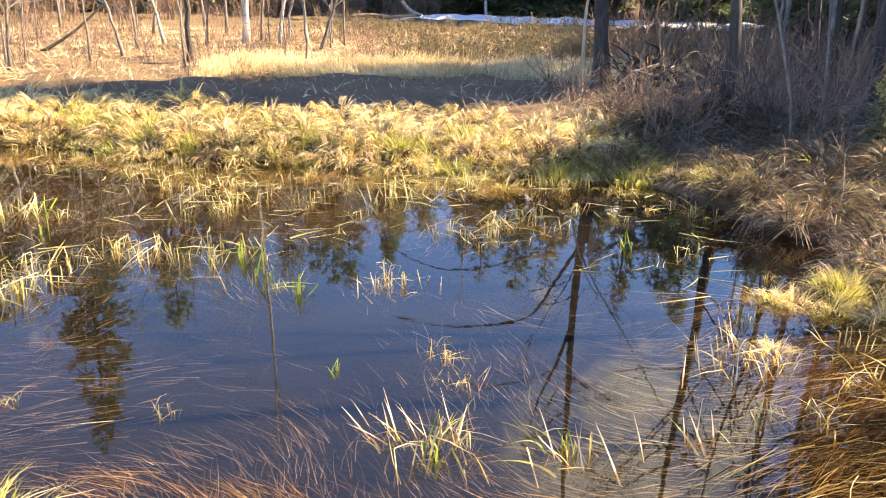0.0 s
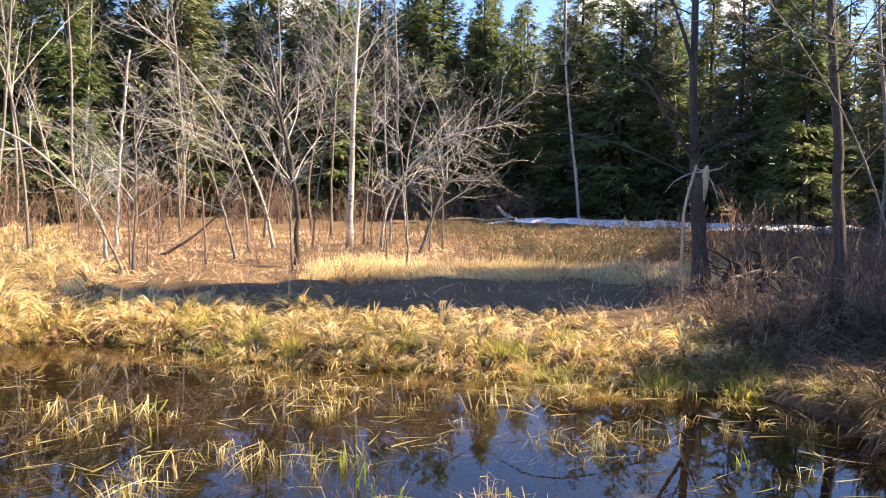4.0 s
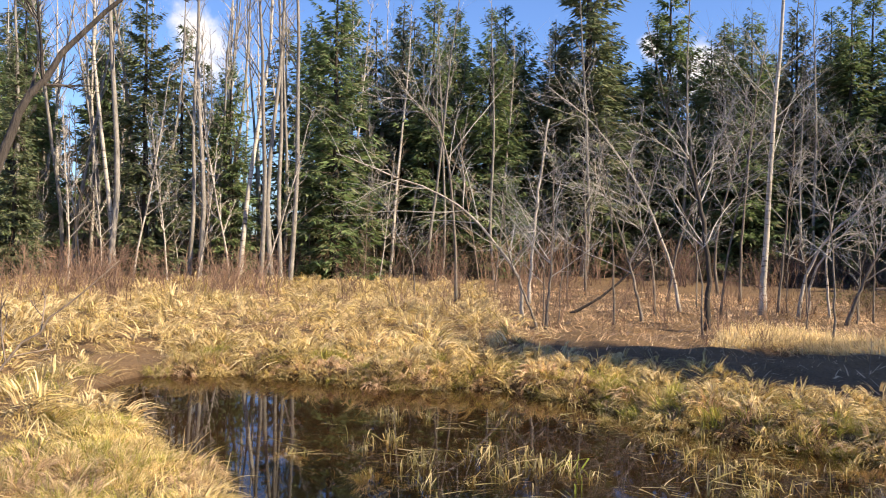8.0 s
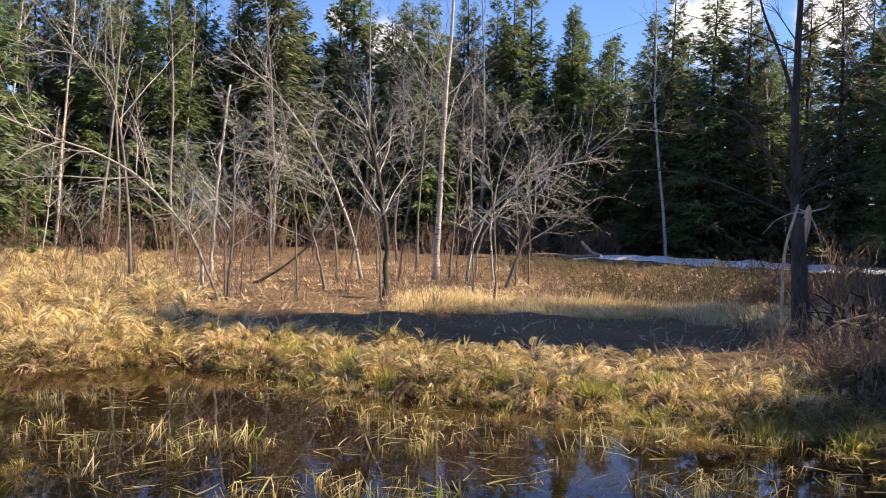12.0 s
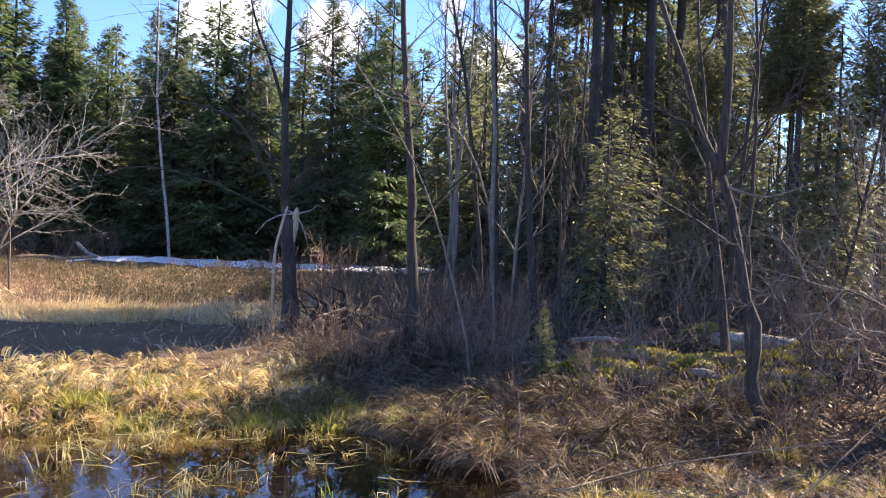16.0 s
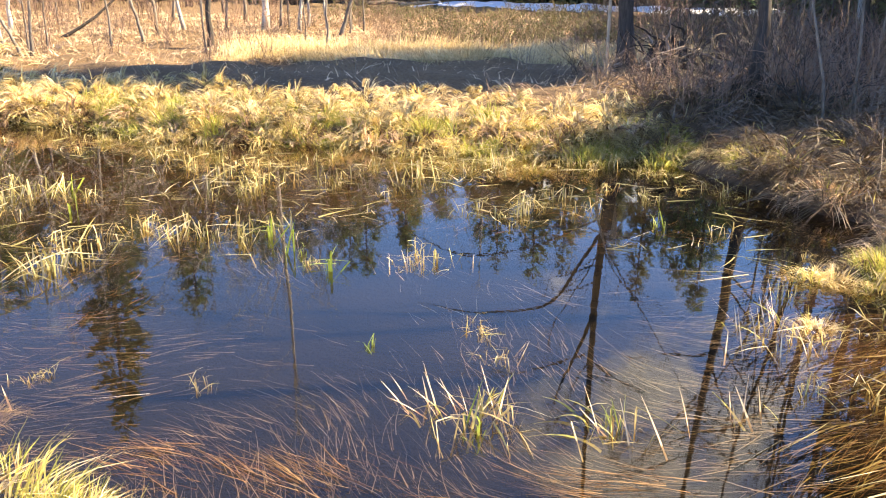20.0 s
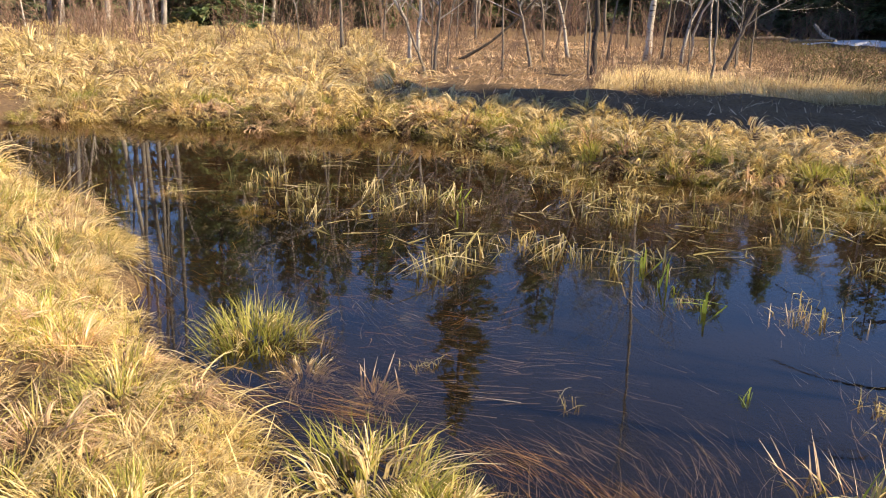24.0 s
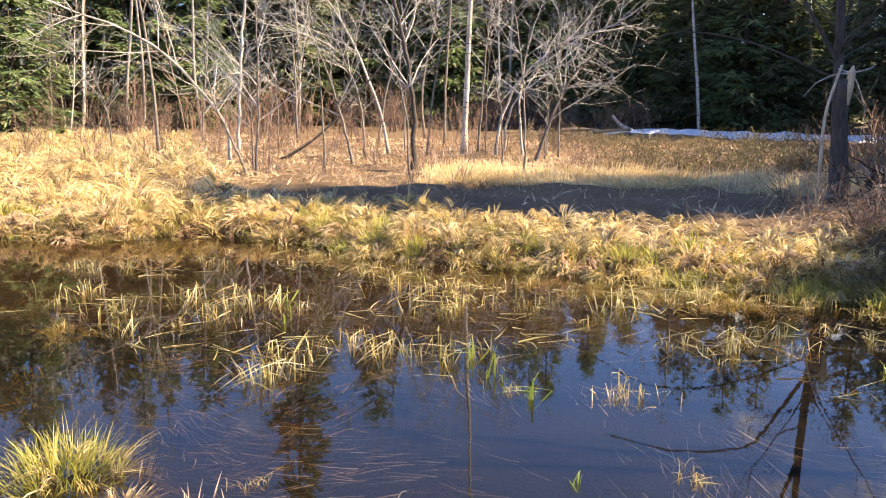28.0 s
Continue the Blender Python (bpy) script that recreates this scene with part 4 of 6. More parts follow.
    rows += [("alder", [(-6.05, 18.85, 0.3), (-6.32, 18.76, 1.61), (-6.97, 18.54, 3.17), (-7.95, 18.15, 4.61), (-8.98, 17.68, 5.55)], 0.055, 14, 1.4, M_PALE, arch),
             ("alder", [(-7.03, 25.81, 0.3), (-7.12, 25.78, 1.91), (-6.81, 25.86, 3.70), (-6.47, 25.95, 5.31), (-6.37, 25.97, 6.72)], 0.06, 11, 1.7, M_ALDER, grey),
             ("alder", [(-7.49, 22.43, 0.3), (-7.22, 22.52, 2.04), (-6.51, 22.72, 3.95), (-5.95, 22.87, 5.84)], 0.055, 13, 1.6, M_ALDER, grey),
             ("alder", [(-12.51, 21.87, 0.3), (-12.46, 21.90, 1.43), (-12.28, 22.00, 3.36)], 0.045, 9, 1.3, M_ALDER, grey),
             ("alder", [(-13.20, 18.66, 0.3), (-13.29, 18.60, 1.42), (-13.71, 18.29, 2.80)], 0.035, 8, 1.0, M_ALDER, grey),
             ("alder", [(-5.35, 19.6, 0.3), (-5.2, 19.6, 1.8), (-4.9, 19.7, 3.6), (-4.75, 19.6, 4.9)], 0.04, 12, 1.5, M_ALDER, grey),
             ("alder", [(-3.1, 20.0, 0.3), (-3.2, 20.0, 1.6), (-3.0, 20.1, 3.1), (-2.6, 20.2, 4.2)], 0.04, 12, 1.3, M_PALE, grey)]
    for k, (name, pts, thick, limbs, reach, bark, label) in enumerate(rows):
        shaped_tree(name, pts, thick, int(limbs * 1.0), reach * 1.45, bark, label, name, grp, 100 + k, tip=0.6 if "snapped" in label or "broken" in label else 0.25, spread_angle=0.85, limb_bark=M_LIMB)
    rng = np.random.default_rng(190)
    for k in range(14):
        x, y = rng.uniform(-10.5, -2.2), rng.uniform(14.2, 22.5)
        tall, lx, ly = rng.uniform(2.2, 4.6), rng.normal(0, 0.5), rng.normal(0, 0.4)
        shaped_tree("alder", [(x, y, 0.3), (x + 0.15 * lx, y + 0.2 * ly, 0.3 + 0.45 * tall), (x + lx, y + ly, 0.3 + tall)], rng.uniform(0.02, 0.032), rng.integers(6, 10), 0.7, M_ALDER,
                    "slender leafless grey alder stem on the far shore", "alder", grp, 500 + k, start=0.35, limb_bark=M_LIMB)
    shaped_tree("dead_tree", [(-7.80, 16.50, 0.3), (-6.95, 16.87, 0.89), (-6.35, 17.10, 1.56), (-5.63, 17.34, 2.49), (-4.95, 17.53, 3.30)], 0.045, 5, 0.8, M_DARK,
                "dark dead stem propped slantwise in the alders", "dead tree", "", 140)


plant_alders()


# ---- the wooded bank ----
def plant_bank_trees():
    shaped_tree("dark_tree", [(3.35, 9.9, 0.4), (3.32, 9.92, 1.75), (3.2, 9.96, 3.4), (3.1, 9.98, 4.7), (2.95, 10.0, 7.5)], 0.115, 12, 1.5, M_DARK, "slim dark tree standing at the edge of the thicket", "tree", "", 151, start=0.25)
    crooked = shaped_tree("dark_tree", [(2.42, 13.0, 0.3), (2.30, 13.0, 1.85), (2.23, 13.0, 3.9), (2.25, 13.0, 5.64), (2.3, 13.0, 8.6)], 0.13, 20, 2.0, M_DARK, "dark tree with crooked bare limbs behind the snag", "tree", "", 152, start=0.28, up=0.05, spread_angle=1.1)
    for pts, thick in (([(2.3, 13.0, 2.2), (1.9, 12.85, 2.8), (1.52, 12.81, 3.4), (0.98, 12.87, 3.6), (0.23, 12.9, 3.66), (-0.7, 12.88, 3.5)], 0.03),
                       ([(2.24, 13.0, 3.6), (1.98, 12.85, 4.3), (1.7, 12.78, 4.95), (1.5, 12.75, 5.8)], 0.035), ([(2.3, 13.0, 2.0), (1.12, 12.85, 2.5), (0.03, 12.9, 2.65), (-0.88, 12.87, 2.25)], 0.014)):
        bent = smooth_path(pts, 14) - np.array(crooked.location)
        part("crooked_limb", tubes(bent[None], np.linspace(thick, 0.006, 14)[None], 6), M_DARK, crooked, "", True)
    crooked = shaped_tree("dark_tree", [(4.96, 5.42, 0.35), (4.85, 5.51, 0.56), (4.82, 5.54, 0.79), (4.84, 5.53, 1.13), (4.77, 5.58, 1.45), (4.66, 5.66, 2.0), (4.56, 5.73, 2.5), (4.43, 5.84, 2.87), (4.32, 5.91, 3.3), (4.13, 6.05, 3.92), (3.9, 6.2, 4.7)], 0.088, 7, 1.3, M_DARK, "crooked forked dark tree leaning over leaf litter", "tree", "", 153, start=0.45)
    fork = smooth_path([(4.56, 5.73, 2.45), (4.58, 5.71, 2.96), (4.59, 5.71, 3.43), (4.58, 5.71, 3.9), (4.6, 5.7, 5.0)], 12) - np.array(crooked.location)
    part("forked_stem", capped(fork[None], np.linspace(0.045, 0.018, 12)[None], 7), M_DARK, crooked, "", True)
    low = smooth_path([(4.6, 5.68, 2.35), (4.62, 5.29, 2.26), (4.77, 5.15, 2.31), (5.02, 4.9, 2.46)], 12) - np.array(crooked.location)
    part("low_limb", tubes(low[None], np.linspace(0.012, 0.004, 12)[None], 5), M_TWIG, crooked)
    shaped_tree("dark_tree", [(5.3, 6.1, 0.4), (5.25, 6.15, 2.0), (5.3, 6.2, 3.5), (5.2, 6.3, 5.5)], 0.04, 5, 1.2, M_DARK, "thin dark stem beside the crooked tree", "tree", "", 154, start=0.6)
    shaped_tree("big_trunk", [(6.53, 4.87, 0.45), (6.44, 4.99, 1.62), (6.28, 5.19, 3.55), (6.1, 5.4, 6.5), (6.0, 5.5, 9.5)], 0.135, 12, 1.8, M_DARK, "stout grey trunk at the edge of the wood", "tree", "", 155, start=0.12, up=0.0)
    shaped_tree("dark_tree", [(7.3, 4.38, 0.4), (7.28, 4.38, 2.0), (7.25, 4.4, 3.6), (7.3, 4.4, 6.5)], 0.13, 8, 1.4, M_DARK, "stout dark trunk at the edge of the wood", "tree", "", 156, start=0.6)
    for k, pts in enumerate([[(5.60, 12.8, 0.3), (5.45, 12.9, 2.2), (5.23, 12.94, 4.0), (4.92, 13.06, 5.83), (4.7, 13.1, 8.0)], [(6.62, 14.5, 0.3), (6.52, 14.56, 3.3), (6.37, 14.62, 6.36), (6.3, 14.6, 8.5)],
                             [(5.0, 9.75, 0.4), (4.82, 9.82, 2.86), (4.74, 9.86, 4.93), (4.7, 9.9, 7.0)], [(5.50, 10.7, 0.4), (5.32, 10.77, 2.4), (5.22, 10.82, 4.37), (5.1, 10.9, 6.8)],
                             [(5.95, 7.2, 0.5), (5.85, 7.3, 1.76), (5.75, 7.4, 2.6), (5.6, 7.5, 4.5)]]):
        shaped_tree("thicket_tree", pts, 0.07, 11, 1.2, M_DARK, "thin dark leafless tree in the thicket", "tree", "thicket trees", 160 + k, start=0.45, spread_angle=0.7)
    # saplings bowed over towards the pond
    shaped_tree("bowed_sapling", [(3.5, 8.3, 0.4), (3.3, 8.33, 1.2), (3.05, 8.42, 2.09), (2.72, 8.54, 2.79), (2.13, 8.72, 3.73), (1.58, 8.84, 4.33), (0.9, 8.9, 4.7)], 0.020, 8, 0.7, M_ALDER, "slender pale sapling bowed over towards the pond", "sapling", "", 171)
    shaped_tree("bowed_sapling", [(3.9, 8.6, 0.4), (3.7, 8.5, 2.2), (3.2, 8.5, 3.1), (2.55, 8.60, 3.30), (1.85, 8.78, 3.50), (1.23, 8.90, 3.55)], 0.018, 9, 0.8, M_ALDER, "slender pale sapling bowed over towards the pond", "sapling", "", 172)
    # the snag: a rotten stub with a pale split pole leaning on it
    ob = empty("snag", 2.29, 12.35, ground_z(2.29, 12.35) - 0.05, "rotten dark tree stub with a pale splintered top", "dead tree")
    rng = np.random.default_rng(7)
    p = smooth_path([(0.03, 0, 0), (0.0, 0.02, 0.5), (-0.04, 0, 1.1), (-0.03, 0, 1.68)], 12)[None]
    part("stub", capped(p, (0.075 + 0.10 * (1 - np.linspace(0, 1, 12)) ** 2.0 + rng.normal(0, 0.008, 12))[None], 10), M_DARK, ob, "", True)
    q = smooth_path([(0.0, -0.03, 1.35), (0.02, -0.04, 1.65), (0.04, -0.05, 1.86)], 6)[None]
    part("splintered_top", capped(q, np.array([[0.03, 0.045, 0.055, 0.05, 0.045, 0.012]]), 6), M_PALEWOOD, ob, "pale splintered wood")
    for way, tall, turn in [((-1, 0, 0.1), 0.75, -0.12), ((1, 0, 0.3), 0.35, 0.05), ((0.5, -0.3, -0.5), 0.6, -0.2), ((-0.6, 0.3, 0.5), 0.2, 0.0)]:
        d = np.array([way], float)
        part("dead_twig", tubes(wander(rng, np.array([[0.02, -0.04, 1.76]]), d, np.array([tall]), 7, 0.12, turn), np.linspace(0.012, 0.004, 7)[None], 4), M_DEADWOOD, ob)
    pole = empty("leaning_pole", 1.89, 11.5, ground_z(1.89, 11.5) - 0.05, "thin pale barkless pole leaning against the snag", "dead tree")
    part("stem", capped(smooth_path([(0, 0, 0), (0.01, 0.1, 0.6), (0.05, 0.25, 1.25), (0.24, 0.5, 1.86)], 12)[None], np.linspace(0.026, 0.018, 12)[None], 7), M_PALEWOOD, pole, "", True)
    # the root plate of a fallen tree beside the snag
    root = empty("root_heap", 2.85, 12.0, ground_z(2.85, 12.0) - 0.08, "dark upturned root plate tangled with earth and dead roots", "root")
    a, r = np.meshgrid(np.linspace(0, TAU, 33), np.linspace(0, 1, 11))
    lump = 1 + 0.22 * np.sin(3 * a + 1) + 0.14 * np.sin(7 * a + 2) + 0.08 * np.sin(13 * a)
    v = np.stack([np.cos(a) * r * 0.62 * lump, np.sin(a) * r * 0.4 * lump, 0.5 * (1 - r ** 1.5) * (1 + 0.35 * np.sin(5 * a + 6 * r)) + 0.05 * np.sin(11 * a) * r], -1).reshape(-1, 3)
    i = np.arange(10)[:, None] * 33 + np.arange(32)[None, :]
    part("earth", (v, np.stack([i, i + 1, i + 34, i + 33], -1).reshape(-1, 4)), M_PEAT, root, "dark peaty earth", True)
    for k in range(44):
        st = np.array([[rng.normal(0, 0.3), rng.normal(0, 0.2), rng.uniform(0.15, 0.55)]])
        way = np.array([[rng.normal(0.2, 0.8), rng.normal(0, 0.5), rng.uniform(-0.1, 0.9)]])
        part("root", tubes(wander(rng, st, way, np.array([rng.uniform(0.4, 1.1)]), 7, 0.28, -0.10), np.linspace(rng.uniform(0.012, 0.032), 0.004, 7)[None], 5), M_PEAT if k % 3 else M_TWIG, root)


plant_bank_trees()


# ---- shrubs ----
def shrub(seed, tall, stems, bark, name, label, category, group, leaves=None, twigs=9, flare=0.55, gauge=1.0):
    rng = np.random.default_rng(seed)
    a = rng.uniform(0, TAU, stems)
    lean = rng.uniform(0.05, flare, stems)
    d = np.stack([np.cos(a) * lean, np.sin(a) * lean, np.ones(stems)], 1)
    st = np.stack([rng.normal(0, 0.12, stems), rng.normal(0, 0.12, stems), np.full(stems, -0.05)], 1)
    length = tall * rng.uniform(0.55, 1.1, stems)
    l1 = wander(rng, st, d, length, 5, 0.2, 0.0)
    r1 = gauge * 0.0075 * tall ** 0.5 * (1 - np.linspace(0, 0.8, 5))[None] * rng.uniform(0.7, 1.3, (stems, 1))
    s2, d2, r2, f2 = side_shoots(rng, l1, r1, twigs, 0.2, 1.0, 0.75, 0.2)
    n2 = stems * twigs
    l2 = wander(rng, s2.reshape(-1, 3), d2.reshape(-1, 3), (length[:, None] * rng.uniform(0.15, 0.42, (stems, twigs))).ravel(), 3, 0.25, 0.02)
    r2 = np.full((n2, 1), (0.4 + 0.6 * gauge) * 0.0036 * tall ** 0.4) * (1 - np.linspace(0, 0.6, 3))[None]
    ob = empty(name, 0, 0, 0, label, category, group)
    tagged(part("twig_mass", join([tubes(l1, r1, 3), tubes(l2, r2, 3)]), bark, ob), kind="stuff")
    if leaves:
        k = 4
        at = rng.integers(1, 3, (n2, k))
        base = l2[np.arange(n2)[:, None], at].reshape(-1, 3)
        w = rng.normal(0, 1, base.shape) + np.array([0, 0, 0.6])
        size = rng.uniform(0.03, 0.065, len(base))
        part("foliage", sprays(base, w, size, size * 0.42, rng.uniform(0, TAU, len(base))), leaves, ob)
    return ob


def plant_shrubs():
    rng = np.random.default_rng(31)
    heath = [Stamp(shrub(201 + k, 0.55, 10, M_REDTWIG, "heath_shrub", "low brown-leaved bog shrub in the wet meadow", "shrub", "bog shrubs", M_LEATHER, 4)) for k in range(3)]
    brush = [Stamp(shrub(211 + k, 1.15, 14, bark, "brush", "tangled leafless brush on the bank", "bush", "brush", None, 7, 1.3)) for k, bark in enumerate([M_TWIG, M_REDTWIG, M_DARK])]
    twiggy = [Stamp(shrub(221 + k, 0.9, 9, M_REDTWIG, "twig_shrub", "small reddish leafless shrub among dry grass", "shrub", "red twig shrubs", None, 7, 0.4)) for k in range(2)]

    def put(kinds, x, y, size, label=""):
        kinds[rng.integers(0, len(kinds))].put(x, y, ground_z(x, y), rng.uniform(0, TAU), size, 0, 0, label)

    # belt of bog shrubs between the far shore and the snow
    for k in range(330):
        x, y = rng.uniform(-4, 9), rng.uniform(15.8, 28)
        if y < 18.5 - 0.9 * x if x < 1 else y < 15.6 + 0.1 * x:
            continue
        put(heath, x, y, rng.uniform(0.6, 1.0))
    for k in range(130):
        x, y = rng.uniform(-1.2, 5.5), rng.uniform(15.6, 20)
        if y > 15.9 - 0.9 * min(x, 0.0):
            put(heath, x, y, rng.uniform(0.6, 0.95))
    # red twigs among the alders
    for k in range(60):
        x, y = rng.uniform(-14, -1.5), rng.uniform(13.0, 25)
        put(twiggy, x, y, rng.uniform(0.5, 1.2))
    # taller red twigs along the foot of the far wood
    for k in range(60):
        f = rng.uniform()
        put(twiggy, -29 + 29 * f, 14.0 + 24.0 * f ** 0.75 + rng.uniform(-2.0, 1.5), rng.uniform(1.2, 2.4), "reddish leafless shrub at the foot of the wood")
    for k in range(70):
        a, r = radians(rng.uniform(-64, -44)), rng.uniform(19, 24)
        put(twiggy, r * math.sin(a), r * math.cos(a), rng.uniform(0.8, 1.5), "reddish leafless shrub at the edge of the meadow")
    # brush along the foot of the far wood
    for k in range(60):
        f = rng.uniform()
        x = -31 + 30 * f
        y = 14.5 + 24.5 * f ** 0.75 + rng.uniform(-2.0, 2.5)
        put(brush, x, y, rng.uniform(1.0, 2.0), "tangled leafless brush at the foot of the wood")
    # dense brush of the wooded bank
    for k in range(185):
        x, y = rng.uniform(2.8, 12), rng.uniform(5.0, 16)
        if pond_distance(x, y) < 0.5 or (x < 3.4 and y > 13.5) or (x < 6 and y < 6.3 and rng.uniform() < 0.4) or (3.6 < x < 7.5 and 5.5 < y < 8.0 and rng.uniform() < 0.35):
            continue
        put(brush, x, y, rng.uniform(0.45, 1.1) * (0.6 if pond_distance(x, y) < 1.8 else 1.0))
    pale = [Stamp(shrub(231 + k, 2.4, 6, M_TWIG, "thicket_shrub", "tall thin leafless shrub with sunlit stems", "shrub", "thicket shrubs", None, 12, 0.7, 0.32)) for k in range(3)]
    for k in range(30):
        a, r = radians(rng.uniform(33, 56)), rng.uniform(6.3, 13)
        x, y = r * math.sin(a), r * math.cos(a)
        if x < 5.6 and y < 8:
            continue
        put(pale, x, y, rng.uniform(0.6, 1.2))
    for k in range(24):
        x, y = rng.uniform(3.0, 7.0), rng.uniform(13.0, 19)
        put(brush, x, y, rng.uniform(0.9, 1.5))
    for k in range(30):
        x, y = rng.normal(2.8, 0.8), rng.normal(10.6, 1.0)
        if math.hypot(x - 2.6, y - 11.6) < 0.9:
            continue
        put(brush, x, y, rng.uniform(0.5, 0.95))


plant_shrubs()


# ---- logs ----
def log(name, points, thick, bark, label, seed, stubs=3, moss=False):
    rng = np.random.default_rng(seed)
    p = smooth_path(points, 14)
    base = p[0].copy()
    ob = empty(name, *base, label, "log")
    p = (p - base)[None]
    r = thick * (1 - 0.3 * np.linspace(0, 1, 14)) * (1 + rng.normal(0, 0.05, 14))
    part("stem", capped(p, r[None], 10), bark, ob, "", True)
    if stubs:
        st, d, r0, f = side_shoots(rng, p, r[None], stubs, 0.2, 0.95, 1.2, 0.4)
        l1 = wander(rng, st[0], d[0], rng.uniform(0.15, 0.6, stubs), 5, 0.1, 0)
        part("branching", tubes(l1, (thick * 0.25) * (1 - np.linspace(0, 0.7, 5))[None] * np.ones((stubs, 1)), 5), bark, ob)
    if moss:
        n = 900
        k = rng.integers(0, 14, n)
        a = rng.uniform(0.1, math.pi - 0.1, n)
        axis = unit(p[0, -1] - p[0, 0])
        side = unit(np.cross(axis, [0, 0, 1.0]))
        pos = p[0, k] + axis * rng.uniform(-0.06, 0.06, (n, 1)) + r[k][:, None] * 0.97 * (np.cos(a)[:, None] * side + np.sin(a)[:, None] * np.array([0, 0, 1.0]))
        w = np.cos(a)[:, None] * side + np.sin(a)[:, None] * np.array([0, 0, 1.0]) + rng.normal(0, 0.5, (n, 3))
        part("moss", sprays(pos, w, rng.uniform(0.02, 0.05, n), rng.uniform(0.015, 0.03, n), rng.uniform(0, TAU, n)), M_MOSS, ob, "yellow-green moss")
    return ob


def lay_logs():
    def g(x, y, up):
        return (x, y, ground_z(x, y) + up)
    log("mossy_log", [g(5.3, 7.5, 0.10), g(5.89, 7.05, 0.10), g(6.6, 6.4, 0.08)], 0.07, M_TWIG, "mossy rotting log on the leaf litter", 303, 2, True)
    log("fallen_log", [g(4.8, 6.3, 0.05), g(5.5, 6.1, 0.08), g(6.4, 6.1, 0.05)], 0.05, M_DARK, "dark wet fallen log on the leaf litter", 306, 3)
    for k, (x, y, u, v, thick, bark, moss, label) in enumerate([
            (4.55, 7.95, 4.98, 7.1, 0.11, M_TWIG, True, "mossy rotting log on the leaf litter"), (5.05, 8.4, 5.6, 6.95, 0.085, M_TWIG, True, "long grey log with moss along its top"),
            (5.3, 7.35, 5.55, 6.7, 0.06, M_TWIG, False, "short grey log with broken ends on the leaf litter"), (5.35, 6.4, 5.85, 5.8, 0.12, M_TWIG, True, "thick mossy rotting log on the leaf litter"),
            (5.5, 9.7, 6.05, 9.3, 0.04, M_DEADWOOD, False, "pale weathered pole lying in the brush"), (5.5, 9.0, 6.25, 8.5, 0.04, M_TWIG, False, "grey weathered pole lying in the brush"),
            (6.5, 8.1, 6.95, 7.2, 0.12, M_DEADWOOD, False, "pale chunk of barkless trunk in the wood"), (6.2, 7.3, 7.5, 6.4, 0.08, M_TWIG, True, "mossy rotting log in the wood"),
            (3.5, 8.9, 4.9, 8.6, 0.03, M_TWIG, False, "thin grey fallen pole in the brush")]):
        log("mossy_log" if moss else "fallen_log", [g(x, y, thick * 0.9), g((x + u) / 2, (y + v) / 2, thick + 0.03), g(u, v, thick * 0.8)], thick, bark, label, 330 + k, 2, moss)
    log("driftwood", [g(-0.85, 35.0, 0.1), (-1.3, 34.98, 0.62), (-1.68, 34.97, 1.0)], 0.09, M_DEADWOOD, "bleached log slanting up out of the snow", 311, 2)
    log("driftwood", [g(-3.6, 33.8, 0.08), g(-2.8, 33.9, 0.14), g(-2.0, 33.95, 0.12)], 0.075, M_TWIG, "weathered log lying beside the snow", 312, 3)
    log("driftwood", [g(-2.3, 33.0, 0.07), g(-1.6, 33.4, 0.15), g(-0.9, 33.9, 0.1)], 0.07, M_TWIG, "grey log lying beside the snow", 313, 3)
    log("driftwood", [(1.55, 8.45, 0.05), (1.85, 8.42, 0.13), (2.3, 8.35, 0.10)], 0.03, M_TWIG, "grey stick lying at the water's edge", 314, 1)
    log("fallen_branch", [g(3.2, 3.6, 0.22), g(4.2, 4.2, 0.15), g(5.6, 4.7, 0.35), g(6.6, 4.7, 0.5)], 0.008, M_DARK, "long dead branch lying in dry grass", 315, 9)
    log("fallen_branch", [g(2.7, 4.9, 0.12), g(3.6, 5.0, 0.16), g(4.9, 4.6, 0.22)], 0.007, M_TWIG, "thin pale dead branch on the bank", 316, 7)
    log("fallen_branch", [(1.95, 2.6, 0.02), (2.15, 3.0, 0.25), (2.45, 3.5, 0.45)], 0.0055, M_TWIG, "bent dead twig standing out of the water", 317, 2)


lay_logs()


